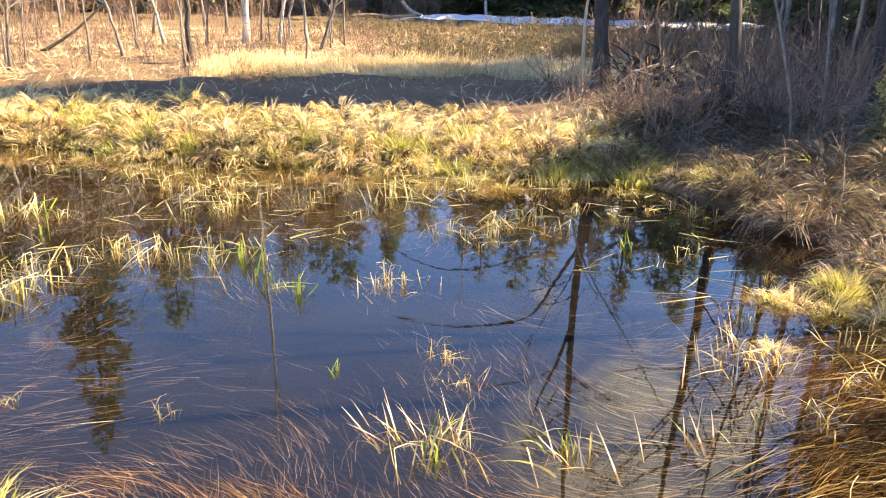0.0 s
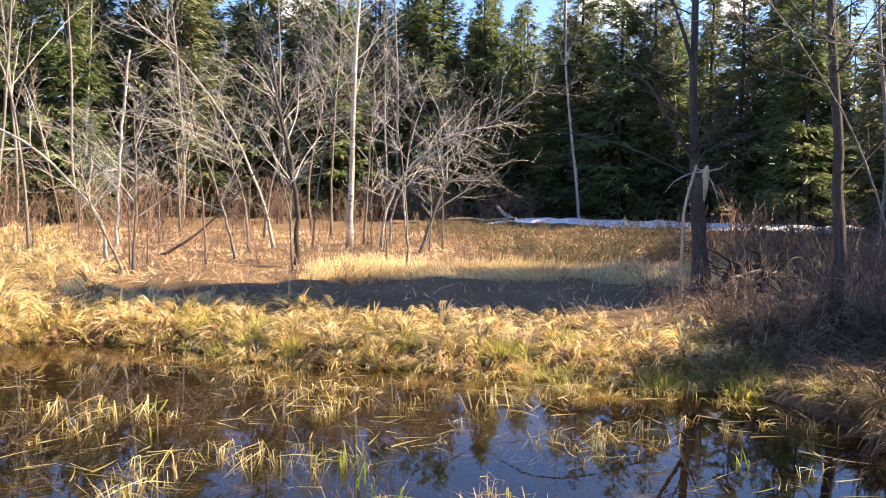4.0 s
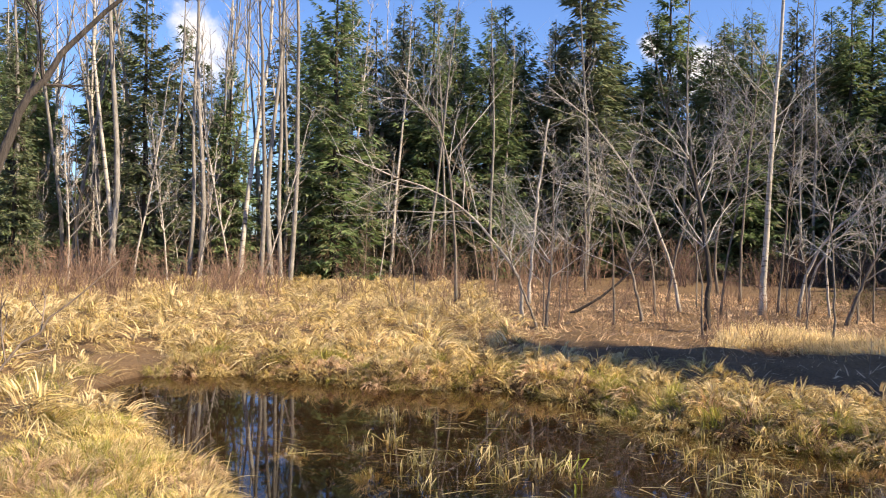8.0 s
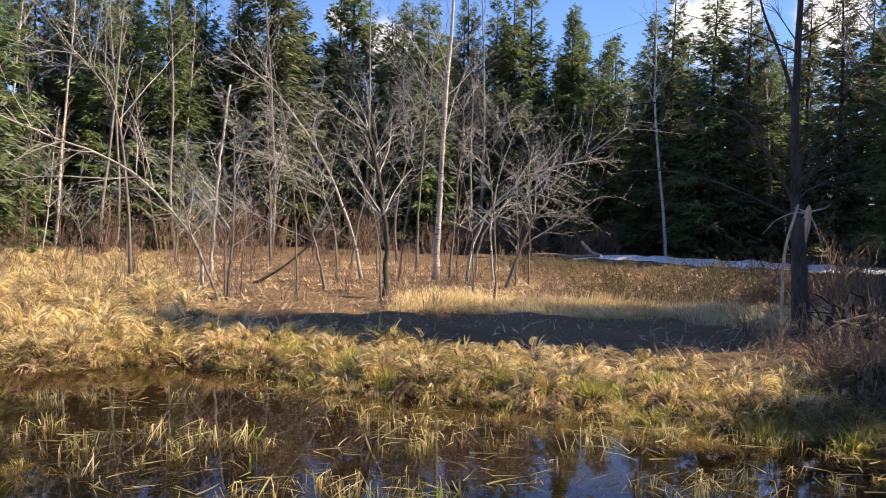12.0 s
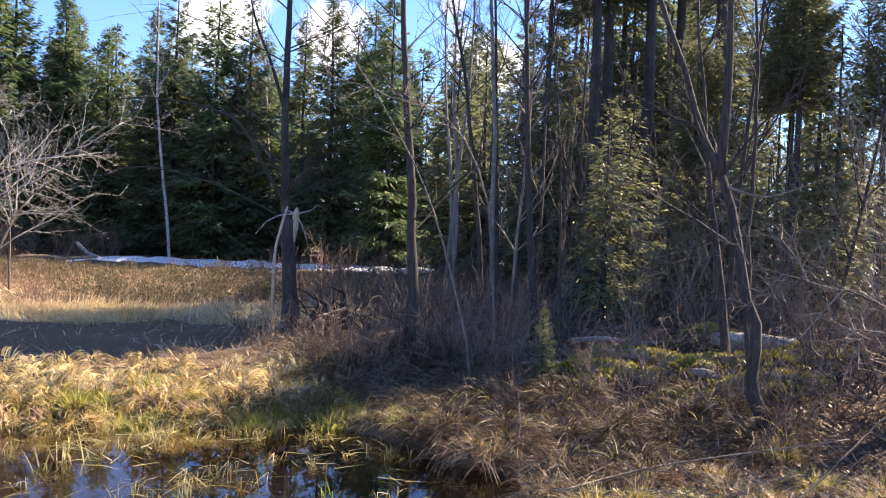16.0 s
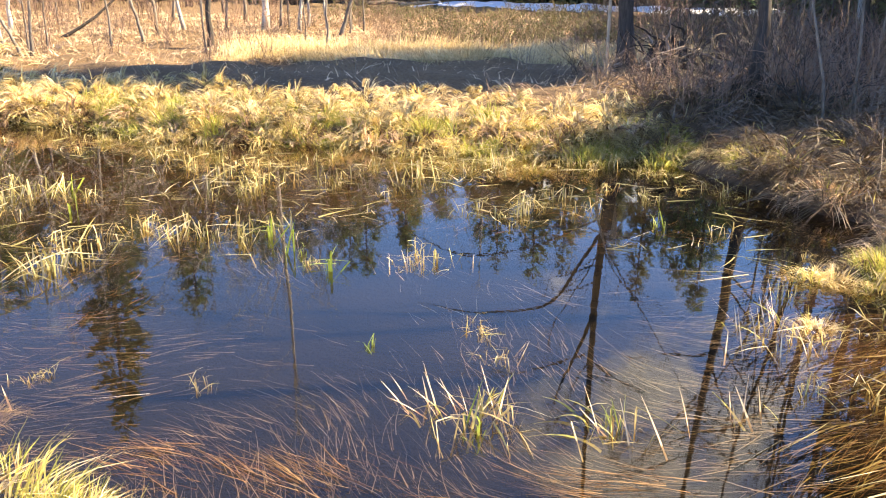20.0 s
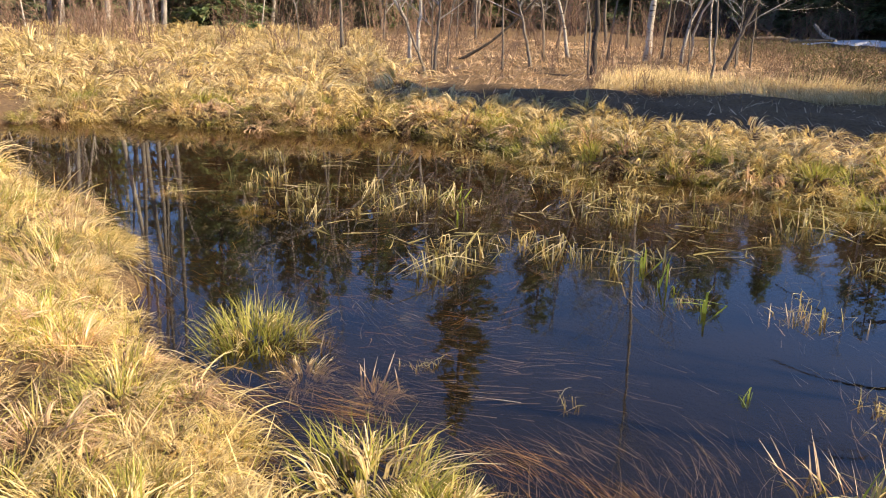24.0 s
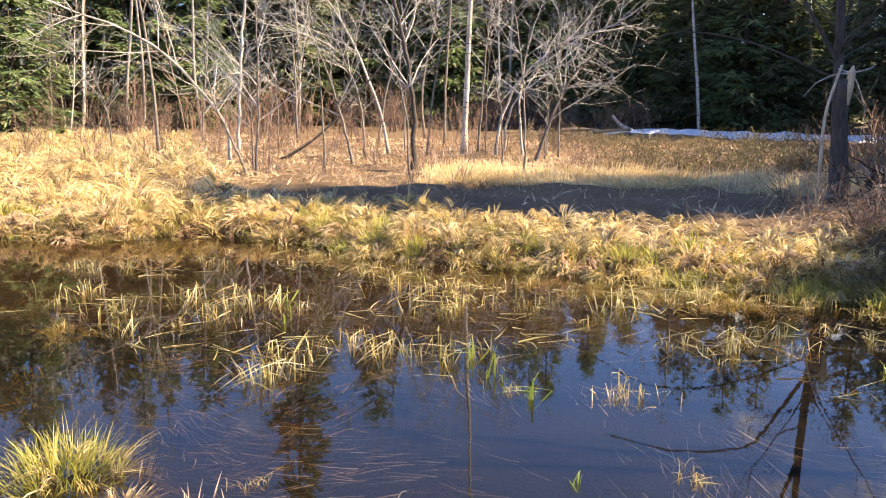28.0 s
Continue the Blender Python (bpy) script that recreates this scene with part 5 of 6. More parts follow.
def heap_moss():
    """Low mossy mounds over rotten wood."""
    rng = np.random.default_rng(321)
    for x, y, wide, tall in [(4.75, 7.45, 0.5, 0.2), (5.0, 6.75, 0.35, 0.14), (6.0, 6.6, 0.45, 0.2), (4.5, 7.9, 0.4, 0.2), (5.65, 5.95, 0.4, 0.22), (5.45, 7.2, 0.4, 0.22), (5.5, 6.4, 0.45, 0.2), (6.6, 8.3, 0.5, 0.25), (6.9, 7.1, 0.4, 0.2)]:
        ob = empty("moss_hummock", x, y, ground_z(x, y) - 0.04, "low hummock of yellow-green moss over rotten wood", "moss")
        a, r = np.meshgrid(np.linspace(0, TAU, 25), np.linspace(0, 1, 9))
        edge = 1 + 0.18 * np.sin(3 * a + x) + 0.1 * np.sin(7 * a)
        v = np.stack([np.cos(a) * r * wide * edge, np.sin(a) * r * wide * edge * 0.7, tall * (1 - r ** 2) + 0.02 * np.sin(9 * a) * r], -1).reshape(-1, 3)
        i = np.arange(8)[:, None] * 25 + np.arange(24)[None, :]
        part("mound", (v, np.stack([i, i + 1, i + 26, i + 25], -1).reshape(-1, 4)), M_GROUND, ob, "", True)
        n = 900
        k = rng.integers(0, len(v), n)
        way = np.stack([v[k, 0], v[k, 1], np.full(n, wide)], 1) + rng.normal(0, wide * 0.5, (n, 3))
        tagged(part("moss_cover", sprays(v[k] + rng.normal(0, 0.025, (n, 3)) * (1, 1, 0.3), way, rng.uniform(0.03, 0.06, n), rng.uniform(0.02, 0.035, n), rng.uniform(0, TAU, n)), M_MOSS, ob), kind="stuff")


heap_moss()


def stand_near_branches():
    shaped_tree("leaning_sapling", [(-4.9, 1.9, 0.2), (-4.78, 2.1, 1.3), (-4.68, 2.40, 2.25), (-4.62, 2.50, 2.56), (-4.53, 2.65, 2.84), (-4.38, 2.87, 3.18), (-4.2, 3.1, 3.5)], 0.05, 6, 0.5, M_DARK, "bare dark sapling leaning from the near bank", "sapling", "", 181, start=0.4)
    shaped_tree("bare_stick", [(-4.1, 1.55, 0.2), (-3.95, 1.75, 0.9), (-3.80, 1.92, 1.31), (-3.69, 2.10, 1.54), (-3.55, 2.31, 1.78)], 0.014, 3, 0.25, M_TWIG, "thin bare stick rising from the near bank", "twig", "", 182, start=0.5, twigs=2)
    shaped_tree("bare_stick", [(5.6, 3.2, 0.3), (4.9, 3.1, 1.2), (4.2, 3.05, 1.52), (3.85, 3.23, 1.52), (3.65, 3.42, 1.36)], 0.010, 6, 0.6, M_TWIG, "thin bare shrub stem over the bank", "twig", "", 183, start=0.3)
    shaped_tree("bare_stick", [(4.6, 2.9, 0.3), (4.3, 3.0, 1.0), (3.71, 3.31, 1.58), (3.54, 3.49, 1.67), (3.36, 3.66, 1.72), (3.2, 3.8, 1.78)], 0.009, 7, 0.5, M_TWIG, "thin bare shrub stem arching over the bank", "twig", "", 185, start=0.4, twigs=4)
    shaped_tree("bare_stick", [(4.3, 2.7, 0.3), (4.0, 3.0, 1.2), (3.71, 3.3, 1.45), (3.62, 3.41, 1.33), (3.60, 3.42, 1.07)], 0.009, 4, 0.35, M_TWIG, "thin bare shrub stem bent over the bank", "twig", "", 186, start=0.5, twigs=3)
    shaped_tree("bare_stick", [(2.35, 3.0, 0.0), (2.42, 3.15, 0.16), (2.5, 3.35, 0.3), (2.58, 3.5, 0.36)], 0.008, 0, 0.2, M_DEADWOOD, "pale dead stick standing out of the shallows", "twig", "", 187)
    shaped_tree("bare_stick", [(3.05, 2.65, 0.0), (3.12, 2.85, 0.2), (3.22, 3.1, 0.33), (3.3, 3.25, 0.45)], 0.009, 2, 0.25, M_DEADWOOD, "pale dead stick standing on the bank", "twig", "", 188, start=0.5, twigs=2)
    shaped_tree("bare_stick", [(-1.49, 11.6, 0.2), (-1.47, 11.6, 0.5), (-1.46, 11.6, 0.85)], 0.008, 0, 0.2, M_TWIG, "single dry stalk standing in the grass", "twig", "", 184)


stand_near_branches()


# ---- grass ----
def tuft_blades(rng, x, y, z, size, count, tall, wide, width, upright, dead, seg=3, dome=0.10, lock=8):
    """Blades of many clumps at once, in locks that lie together: those in the middle stand, the outer and dead ones flop over."""
    clumps, locks = len(np.atleast_1d(x)), max(3, count // (lock if dead else 4))
    which = np.repeat(np.arange(clumps), count) * locks + rng.integers(0, locks, clumps * count)
    x, y, z, size = [np.repeat(np.asarray(v, float), count) for v in (x, y, z, size)]
    m = len(x)
    loose = 1.0 if dead else 2.4
    a = rng.uniform(0, TAU, clumps * locks)[which] + rng.normal(0, 0.09 * loose, m)
    r = np.clip(wide * 0.42 * np.sqrt(rng.uniform(0, 1, clumps * locks))[which] + rng.normal(0, 0.035 * wide, m), 0, wide * 0.45)
    tilt = rng.normal(0, 0.24 / loose, clumps * locks)[which] + rng.normal(0, 0.08 * loose, m)
    turn = rng.normal(0, 0.55, clumps * locks)[which] + rng.normal(0, 0.16 * loose, m)
    base = np.stack([x + np.cos(a) * r * size, y + np.sin(a) * r * size, z + (dome * (1 - (r / (wide * 0.45)) ** 2) - 0.06) * size], 1)
    lean = np.minimum(np.abs(upright + r / wide * (1.6 if dead else 0.9) + tilt), 1.5)
    curl = (rng.uniform(0.25, 1.0, clumps * locks) if dead else rng.uniform(0.08, 0.5, clumps * locks))[which] + rng.uniform(-0.06, 0.06, m)
    length = tall * size * rng.uniform(0.62, 1.15, clumps * locks)[which] * rng.uniform(0.7, 1.05, m)
    return blades(rng, base, length, width * np.sqrt(size) * rng.uniform(0.6, 1.5, m), a + turn, lean, curl, seg)


def tussock(seed, n, tall, wide, dead, live, share, name, label, group, width=0.0058, upright=0.18, dome=0.10):
    """A clump of sedge: live blades in the middle, dead ones flopping outward."""
    rng = np.random.default_rng(seed)
    ob = empty(name, 0, 0, 0, label, "grass tussock", group)
    o = np.zeros(1)
    tagged(part("dead_grass", tuft_blades(rng, o, o, o, o + 1, int(n * (1 - share)), tall * 1.1, wide, width, upright, True, 3, dome), dead, ob), kind="stuff")
    if share > 0:
        tagged(part("green_grass", tuft_blades(rng, o, o, o, o + 1, int(n * share), tall, wide, width, upright, False, 3, dome), live, ob), kind="stuff")
    return ob


def kinked(rng, base, rise, fall, width, heading, lean, way, droop):
    """Leaves that stand for a while, then fold over sharply and hang or lie on the water."""
    n = len(base)
    d1 = np.stack([np.cos(heading) * np.sin(lean), np.sin(heading) * np.sin(lean), np.cos(lean)], 1)
    d2 = np.stack([np.cos(way) * np.cos(droop), np.sin(way) * np.cos(droop), -np.sin(droop)], 1)
    top = base + d1 * rise[:, None]
    tip = top + d2 * fall[:, None]
    tip[:, 2] = np.maximum(tip[:, 2], 0.006)
    p = np.stack([base, (base + top) / 2, top, (top + tip) / 2 + np.array([0, 0, 0.012]), tip], 1)
    turn = heading + math.pi / 2 + rng.normal(0, 0.5, n)
    side = np.stack([np.cos(turn), np.sin(turn), rng.normal(0, 0.25, n)], 1)
    w = (width[:, None] * 0.5 * np.array([1.0, 1.0, 0.8, 0.75, 0.12]))[..., None]
    v = np.stack([p - side[:, None, :] * w, p + side[:, None, :] * w], 2)
    i = (np.arange(n)[:, None] * 5 + np.arange(4)[None, :]) * 2
    return v.reshape(-1, 3), np.stack([i, i + 1, i + 3, i + 2], -1).reshape(-1, 4)


def reeds(seed, n, tall, wide, material, name, label, bent=0.5, width=0.015):
    """A loose clump of leaves standing in water: upright ones, folded ones and blunt broken stubs."""
    rng = np.random.default_rng(seed)
    ob = empty(name, 0, 0, 0, label, "reeds", "reeds in the pond")
    spot = rng.normal(0, wide * 0.4, (4, 2))[rng.integers(0, 4, n)] + rng.normal(0, wide * 0.14, (n, 2))
    base = np.column_stack([spot, np.full(n, -0.08)])
    drift = rng.uniform(0, TAU)
    kind = rng.uniform(size=n)
    fold, stub = kind < bent, kind > 0.5 + 0.5 * bent
    up = ~fold & ~stub
    pieces = []

    def some(mask, low, high):
        return rng.uniform(low, high, mask.sum())

    if up.any():
        k = up.sum()
        pieces.append(blades(rng, base[up], tall * some(up, 0.3, 0.85), width * some(up, 0.6, 1.2), some(up, 0, TAU), np.abs(rng.normal(0.2, 0.25, k)), some(up, 0.0, 0.5), 4))
    if fold.any():
        k = fold.sum()
        pieces.append(kinked(rng, base[fold], 0.08 + tall * some(fold, 0.03, 0.45), tall * some(fold, 0.35, 0.95), width * some(fold, 0.6, 1.25), some(fold, 0, TAU), np.abs(rng.normal(0.45, 0.35, k)), drift + rng.normal(0, 1.0, k), some(fold, -0.3, 0.8)))
    if stub.any():
        k = stub.sum()
        pieces.append(kinked(rng, base[stub], 0.08 + tall * some(stub, 0.06, 0.38), tall * some(stub, 0.02, 0.10), width * some(stub, 0.7, 1.2), some(stub, 0, TAU), np.abs(rng.normal(0.1, 0.18, k)), some(stub, 0, TAU), some(stub, -1.2, 0.6)))
    part("foliage", join(pieces), material, ob)
    return ob


def tuft_field(name, label, rng, x, y, size, count, tall, material, dead=True, wide=0.5, width=0.009, dome=0.10):
    """Clumps of grass too many to count."""
    v = tuft_blades(rng, x, y, np.maximum(height(x, y), -0.02), size, count, tall, wide, width, 0.3, dead, 3, dome)
    tagged(new(name, quads(name, *v, material)), label, "grass", kind="stuff")


def grow_tussocks():
    rng = np.random.default_rng(41)
    near = [Stamp(tussock(401, 560, 0.27, 0.56, M_GOLD, M_GREEN, 0.5, "sedge_tussock", "yellow-green sedge tussock at the water's edge", "sedge tussocks")),
            Stamp(tussock(402, 380, 0.29, 0.55, M_STRAW, M_GREEN, 0.15, "sedge_tussock", "straw-coloured sedge tussock flopping over", "sedge tussocks")),
            Stamp(tussock(403, 380, 0.27, 0.5, M_GOLD, M_GREEN, 0.08, "sedge_tussock", "dry golden sedge tussock", "sedge tussocks")),
            Stamp(tussock(404, 620, 0.25, 0.6, M_STRAW, M_GREEN, 0.8, "sedge_tussock", "fresh green sedge tussock", "sedge tussocks"))]
    dull = [Stamp(tussock(405, 300, 0.30, 0.5, M_SHORE, M_GREEN, 0.05, "sedge_tussock", "dull olive-brown wet-bank sedge tussock, darkened for shade", "sedge tussocks")),
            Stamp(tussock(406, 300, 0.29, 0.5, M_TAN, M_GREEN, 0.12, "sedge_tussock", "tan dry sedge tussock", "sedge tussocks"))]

    hump = Stamp(tussock(407, 320, 0.26, 0.66, M_SHORE, M_GREEN, 0.02, "sedge_hummock", "brown hummock of dead sedge, darkened for the shaded bank", "sedge hummocks", 0.006, 0.55, 0.24))

    def put(stamp, x, y, size, sink=0.0, label=""):
        stamp.put(x, y, max(ground_z(x, y), -0.02) - sink, rng.uniform(0, TAU), size, 0, 0, label)

    # round the shore
    n = len(POND)
    for i in range(n):
        (ax, ay), (bx, by) = POND[i], POND[(i + 1) % n]
        length = math.hypot(bx - ax, by - ay)
        nx, ny = (ay - by) / length, (bx - ax) / length
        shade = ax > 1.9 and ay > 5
        if ax > 2.2 and ay < 4.9 or by < 2.0:
            continue
        for k in range(int(length / 0.30)):
            f, o = rng.uniform(), rng.uniform(-0.12, 0.42) if ay > 6 else rng.uniform(0.12, 0.55) + (0.22 if ax < -3 else 0.0)
            x, y = ax + (bx - ax) * f + nx * o, ay + (by - ay) * f + ny * o
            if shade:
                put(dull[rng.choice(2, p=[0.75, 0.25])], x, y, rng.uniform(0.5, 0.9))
            else:
                put(near[rng.choice(4, p=[0.50, 0.22, 0.18, 0.10])], x, y, rng.uniform(0.55, 1.1) if y > 6 else rng.uniform(0.55, 0.95))
    # the near left bank and the spit
    for x, y in zip(*spread(rng, 330, -6.5, -1.7, 1.4, 5.4, 0.38, 2.4)):
        put(dull[rng.choice(2, p=[0.3, 0.7])] if rng.uniform() < 0.42 else near[rng.choice(4, p=[0.30, 0.36, 0.30, 0.04])], x, y, rng.uniform(0.5, 0.9))
    for x, y in zip(*spread(rng, 900, -6.5, -1.5, 1.7, 5.2, 0.08, 0.40)):
        if rng.uniform() < 0.42:
            put([near[1], near[2], dull[1]][rng.choice(3, p=[0.5, 0.3, 0.2])], x, y, rng.uniform(0.36, 0.55))
    for x, y in zip(*spread(rng, 26, 2.4, 5.0, 3.6, 5.3, 0.0, 2.0)):
        put(dull[1] if rng.uniform() < 0.5 else near[rng.choice(4, p=[0.3, 0.4, 0.3, 0.0])], x, y, rng.uniform(0.45, 0.8))
    # brown hummocks on the shaded bank, part of that shade in their colour
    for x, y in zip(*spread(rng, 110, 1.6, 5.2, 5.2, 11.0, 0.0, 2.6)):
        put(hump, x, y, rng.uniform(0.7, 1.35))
    # single tussocks that stand in the water
    put(near[3], -2.80, 3.22, 1.0, 0, "lush green sedge tussock standing in the pond")
    put(near[0], -1.62, 2.3, 1.15, 0, "large yellow-green sedge tussock at the near shore")
    put(near[0], -1.3, 2.2, 0.85)
    put(dull[0], -2.46, 3.2, 0.62, 0.02)
    put(near[2], -2.38, 3.02, 0.5, 0.03)
    put(near[2], -2.02, 3.06, 0.42, 0.06)
    put(near[3], 1.15, 8.0, 0.95, 0, "bright green sedge tussock at the far shore")
    for x, y, k, s in [(2.9, 4.28, 0, 0.9), (2.65, 4.1, 0, 0.65), (2.44, 4.8, 3, 0.6), (2.9, 4.75, 1, 0.85), (2.55, 4.65, 2, 0.6), (2.0, 4.72, 1, 0.6), (2.15, 4.72, 2, 0.6), (2.6, 4.45, 2, 0.8), (3.2, 4.3, 1, 0.8), (2.3, 4.55, 1, 0.6), (3.3, 3.4, 0, 0.8), (3.45, 3.1, 1, 0.7), (1.75, 4.0, 2, 0.45),
                       (2.74, 4.05, 3, 0.9), (2.45, 4.72, 3, 0.5), (3.25, 3.4, 0, 0.75), (3.4, 2.55, 0, 0.8), (2.95, 2.35, 0, 0.8)]:
        put(near[k], x, y, s)
    for x, y, s in [(3.1, 2.75, 0.6), (3.6, 2.95, 0.7), (3.75, 3.5, 0.6), (3.9, 3.1, 0.6), (4.2, 3.6, 0.7), (3.55, 3.9, 0.6), (4.0, 4.2, 0.6), (3.0, 3.0, 0.5), (3.4, 3.7, 0.5)]:
        put(dull[1] if x < 3.7 else dull[0], x, y, s)
    put(near[1], -4.42, 5.32, 0.62, 0.05)
    put(near[2], -5.45, 5.45, 0.5, 0.05)
    put(near[1], -3.70, 8.5, 0.36, 0.0, "small pale tuft of bleached grass in the water")
    for x, y in [(0.3, 7.9), (-0.1, 7.6), (0.6, 7.55), (-0.6, 7.9), (-1.2, 8.0)]:
        put(near[rng.integers(0, 3)], x, y, rng.uniform(0.5, 0.8), 0.05)
    # clumps without number on the far shore and in the meadow
    for material, share, dead, label in ((M_STRAW, 210, True, "straw-coloured clumps of sedge on the far shore"), (M_GOLD, 170, True, "golden clumps of sedge on the far shore"), (M_GREEN, 150, False, "yellow-green clumps of sedge on the far shore")):
        x, y = spread(rng, share, -11, 2.0, 8.2, 11.6, 0.12, 1.7 if dead else 0.8)
        tuft_field("sedge_clumps", label, rng, x, y, rng.uniform(0.55, 1.1, len(x)), 140, 0.28, material, dead, 0.55, 0.012, 0.26 if dead else 0.12)
    # brown clumps: dull sedge, their dark tone also standing in for shaded gaps
    for material, share, dead, label in ((M_STRAW, 130, True, "straw-coloured clumps of sedge hanging over the water"), (M_GREEN, 60, False, "yellow-green clumps of sedge at the far waterline"), (M_BROWNGRASS, 60, True, "dark brown clumps of sedge at the far waterline, partly for shaded gaps"), (M_TAN, 60, True, "rusty tan clumps of sedge at the far waterline")):
        x, y = spread(rng, 14 * share, -11, 2.0, 7.6, 11, -0.12, 0.28)
        x, y = x[:share], y[:share]
        tuft_field("sedge_clumps", label, rng, x, y, rng.uniform(0.5, 0.95, len(x)), 130, 0.30, material, dead, 0.5, 0.011, 0.2 if dead else 0.10)
    for material, share, label in ((M_GOLD, 1150, "golden clumps of dry meadow grass"), (M_STRAW, 750, "straw-coloured clumps of dry meadow grass")):
        x, y = spread(rng, share, -30, -5, 3.0, 30, 0.3, 60, lambda x, y: (y < 8 - 1.6 * (x + 4)) & (y < 42 + 0.55 * x) & (np.hypot(x, y) < 27) & (np.hypot(x, y) > 8.5))
        tuft_field("meadow_clumps", label, rng, x, y, rng.uniform(1.0, 1.9, len(x)), 90, 0.27, material, True, 0.6, 0.012, 0.22)


grow_tussocks()


def grow_reeds():
    rng = np.random.default_rng(42)
    green = [Stamp(reeds(451 + k, 15, 0.37, 0.24, M_REED, "reed_clump", "thin clump of yellow-green leaves standing in the pond", 0.72, 0.011)) for k in range(5)]
    fresh = [Stamp(reeds(455 + k, 8, 0.38, 0.06, M_FRESH, "reed_clump", "few fresh green leaves standing in the pond", 0.35, 0.014)) for k in range(2)]
    dry = [Stamp(reeds(460 + k, 12, 0.32, 0.28, M_STRAW, "reed_clump", "broken straw-coloured leaves standing in the pond", 0.78, 0.0105)) for k in range(5)]

    def put(kinds, x, y, size):
        kinds[rng.integers(0, len(kinds))].put(x, y, 0.0, rng.uniform(0, TAU), size)

    for x, y, s in [(-2.48, 4.55, 1.0), (-1.95, 5.3, 0.9), (-1.75, 5.35, 0.8), (-3.98, 6.3, 1.0), (-3.5, 6.2, 0.9), (-2.55, 4.7, 0.9), (-4.4, 6.0, 0.8), (-1.2, 5.45, 0.8), (-2.48, 4.62, 1.1), (-2.42, 4.9, 0.9), (-4.42, 5.66, 0.9), (-4.2, 5.8, 1.0), (-3.55, 5.92, 0.9), (-3.4, 6.35, 1.1), (-3.28, 6.45, 1.0),
                    (-1.46, 5.2, 1.0), (-0.48, 6.95, 1.2), (-0.35, 7.1, 1.1), (-1.1, 7.1, 0.9), (0.25, 7.6, 1.1), (-1.72, 6.7, 1.0), (-2.05, 6.5, 0.9), (-5.3, 5.4, 0.6)]:
        put(green, x, y, s)
    for x, y, s in [(-0.85, 4.75, 1.0), (-0.49, 3.68, 0.45), (-1.35, 5.4, 1.0), (-1.1, 5.0, 1.1), (1.35, 5.75, 0.9), (-0.02, 2.95, 1.0), (0.55, 3.0, 0.7), (-3.2, 6.5, 1.0), (-2.9, 5.9, 0.9)]:
        put(fresh, x, y, s)
    for x, y, s in [(-0.12, 3.05, 0.95), (-0.05, 2.95, 0.8), (0.45, 2.95, 0.75), (-3.7, 6.6, 0.9), (-3.3, 5.8, 0.8), (0.1, 3.55, 0.45), (-1.2, 3.3, 0.4), (1.6, 3.9, 0.7), (1.45, 3.75, 0.8), (-4.05, 6.42, 1.1), (-1.95, 5.5, 1.0), (-2.2, 5.5, 0.9), (-2.7, 5.2, 0.8), (-2.45, 5.35, 0.8), (-0.55, 7.45, 1.0), (-2.6, 7.2, 1.0), (-1.4, 5.55, 0.9), (-0.3, 4.9, 0.8), (-0.12, 4.9, 0.7)]:
        put(dry, x, y, s)
    # thin marsh growth in the shallows before the far shore
    for x, y in zip(*spread(rng, 300, -5.8, 2.0, 5.2, 9.0, -3.2, -0.05, lambda x, y: ((y > 5.9 - 0.25 * x) | ((x < -2.2) & (y > 5.3))) & (lumps(x * 1.1, y * 1.3) + rng.normal(0, 0.2, len(x)) > 0.45 * step(-2.6, -4.2, x)))):
        put(dry if rng.uniform() < 0.5 else green, x, y, rng.uniform(0.4, 0.95))
    for x, y in zip(*spread(rng, 300, -8.0, 2.4, 6.6, 9.4, -0.7, 0.02)):
        if x > -4 or rng.uniform() < 0.35:
            put(dry if rng.uniform() < 0.6 else green, x, y, rng.uniform(0.3, 0.75))
    # leaves that stand on the shallow shelf
    for x, y, s in [(2.0, 3.2, 0.8), (2.3, 3.6, 0.9), (1.7, 3.3, 0.7), (2.5, 3.0, 0.8), (1.9, 2.8, 0.7), (2.15, 4.1, 0.8), (2.6, 3.75, 0.7), (1.75, 4.4, 0.6), (2.8, 3.3, 0.8), (1.35, 3.35, 0.6)]:
        put(green if rng.uniform() < 0.6 else dry, x, y, s)
    for x, y in zip(*spread(rng, 9, -2.2, 2.2, 2.6, 5.2, -3, -0.2)):
        put(dry, x, y, rng.uniform(0.25, 0.5))


grow_reeds()


def broken_clump(x, y, stalks, leaves, tall, wide, lean_way, seed):
    """Broken dry stalks with a few fresh leaves among them, near the shore."""
    rng = np.random.default_rng(seed)
    ob = empty("reed_clump", x, y, 0.0, "clump of broken tan stalks with a few bent green leaves", "reeds", "reeds in the pond")
    for name, n, material, w, curl in (("dry_stalk", stalks, M_TAN, 0.009, 0.06), ("leaf", leaves, M_GREEN, 0.011, 0.55)):
        for k in range(n):
            o = np.ones(1)
            base = np.array([[rng.normal(0, wide * 0.5), rng.normal(0, wide * 0.3), -0.05]])
            v = blades(rng, base, o * tall * rng.uniform(0.45, 0.9), o * w * rng.uniform(0.7, 1.3), o * (lean_way + rng.normal(0, 0.5)), o * abs(rng.normal(0.55, 0.25)), o * curl * rng.uniform(0.3, 1.6), 7)
            part(name, v, material, ob)


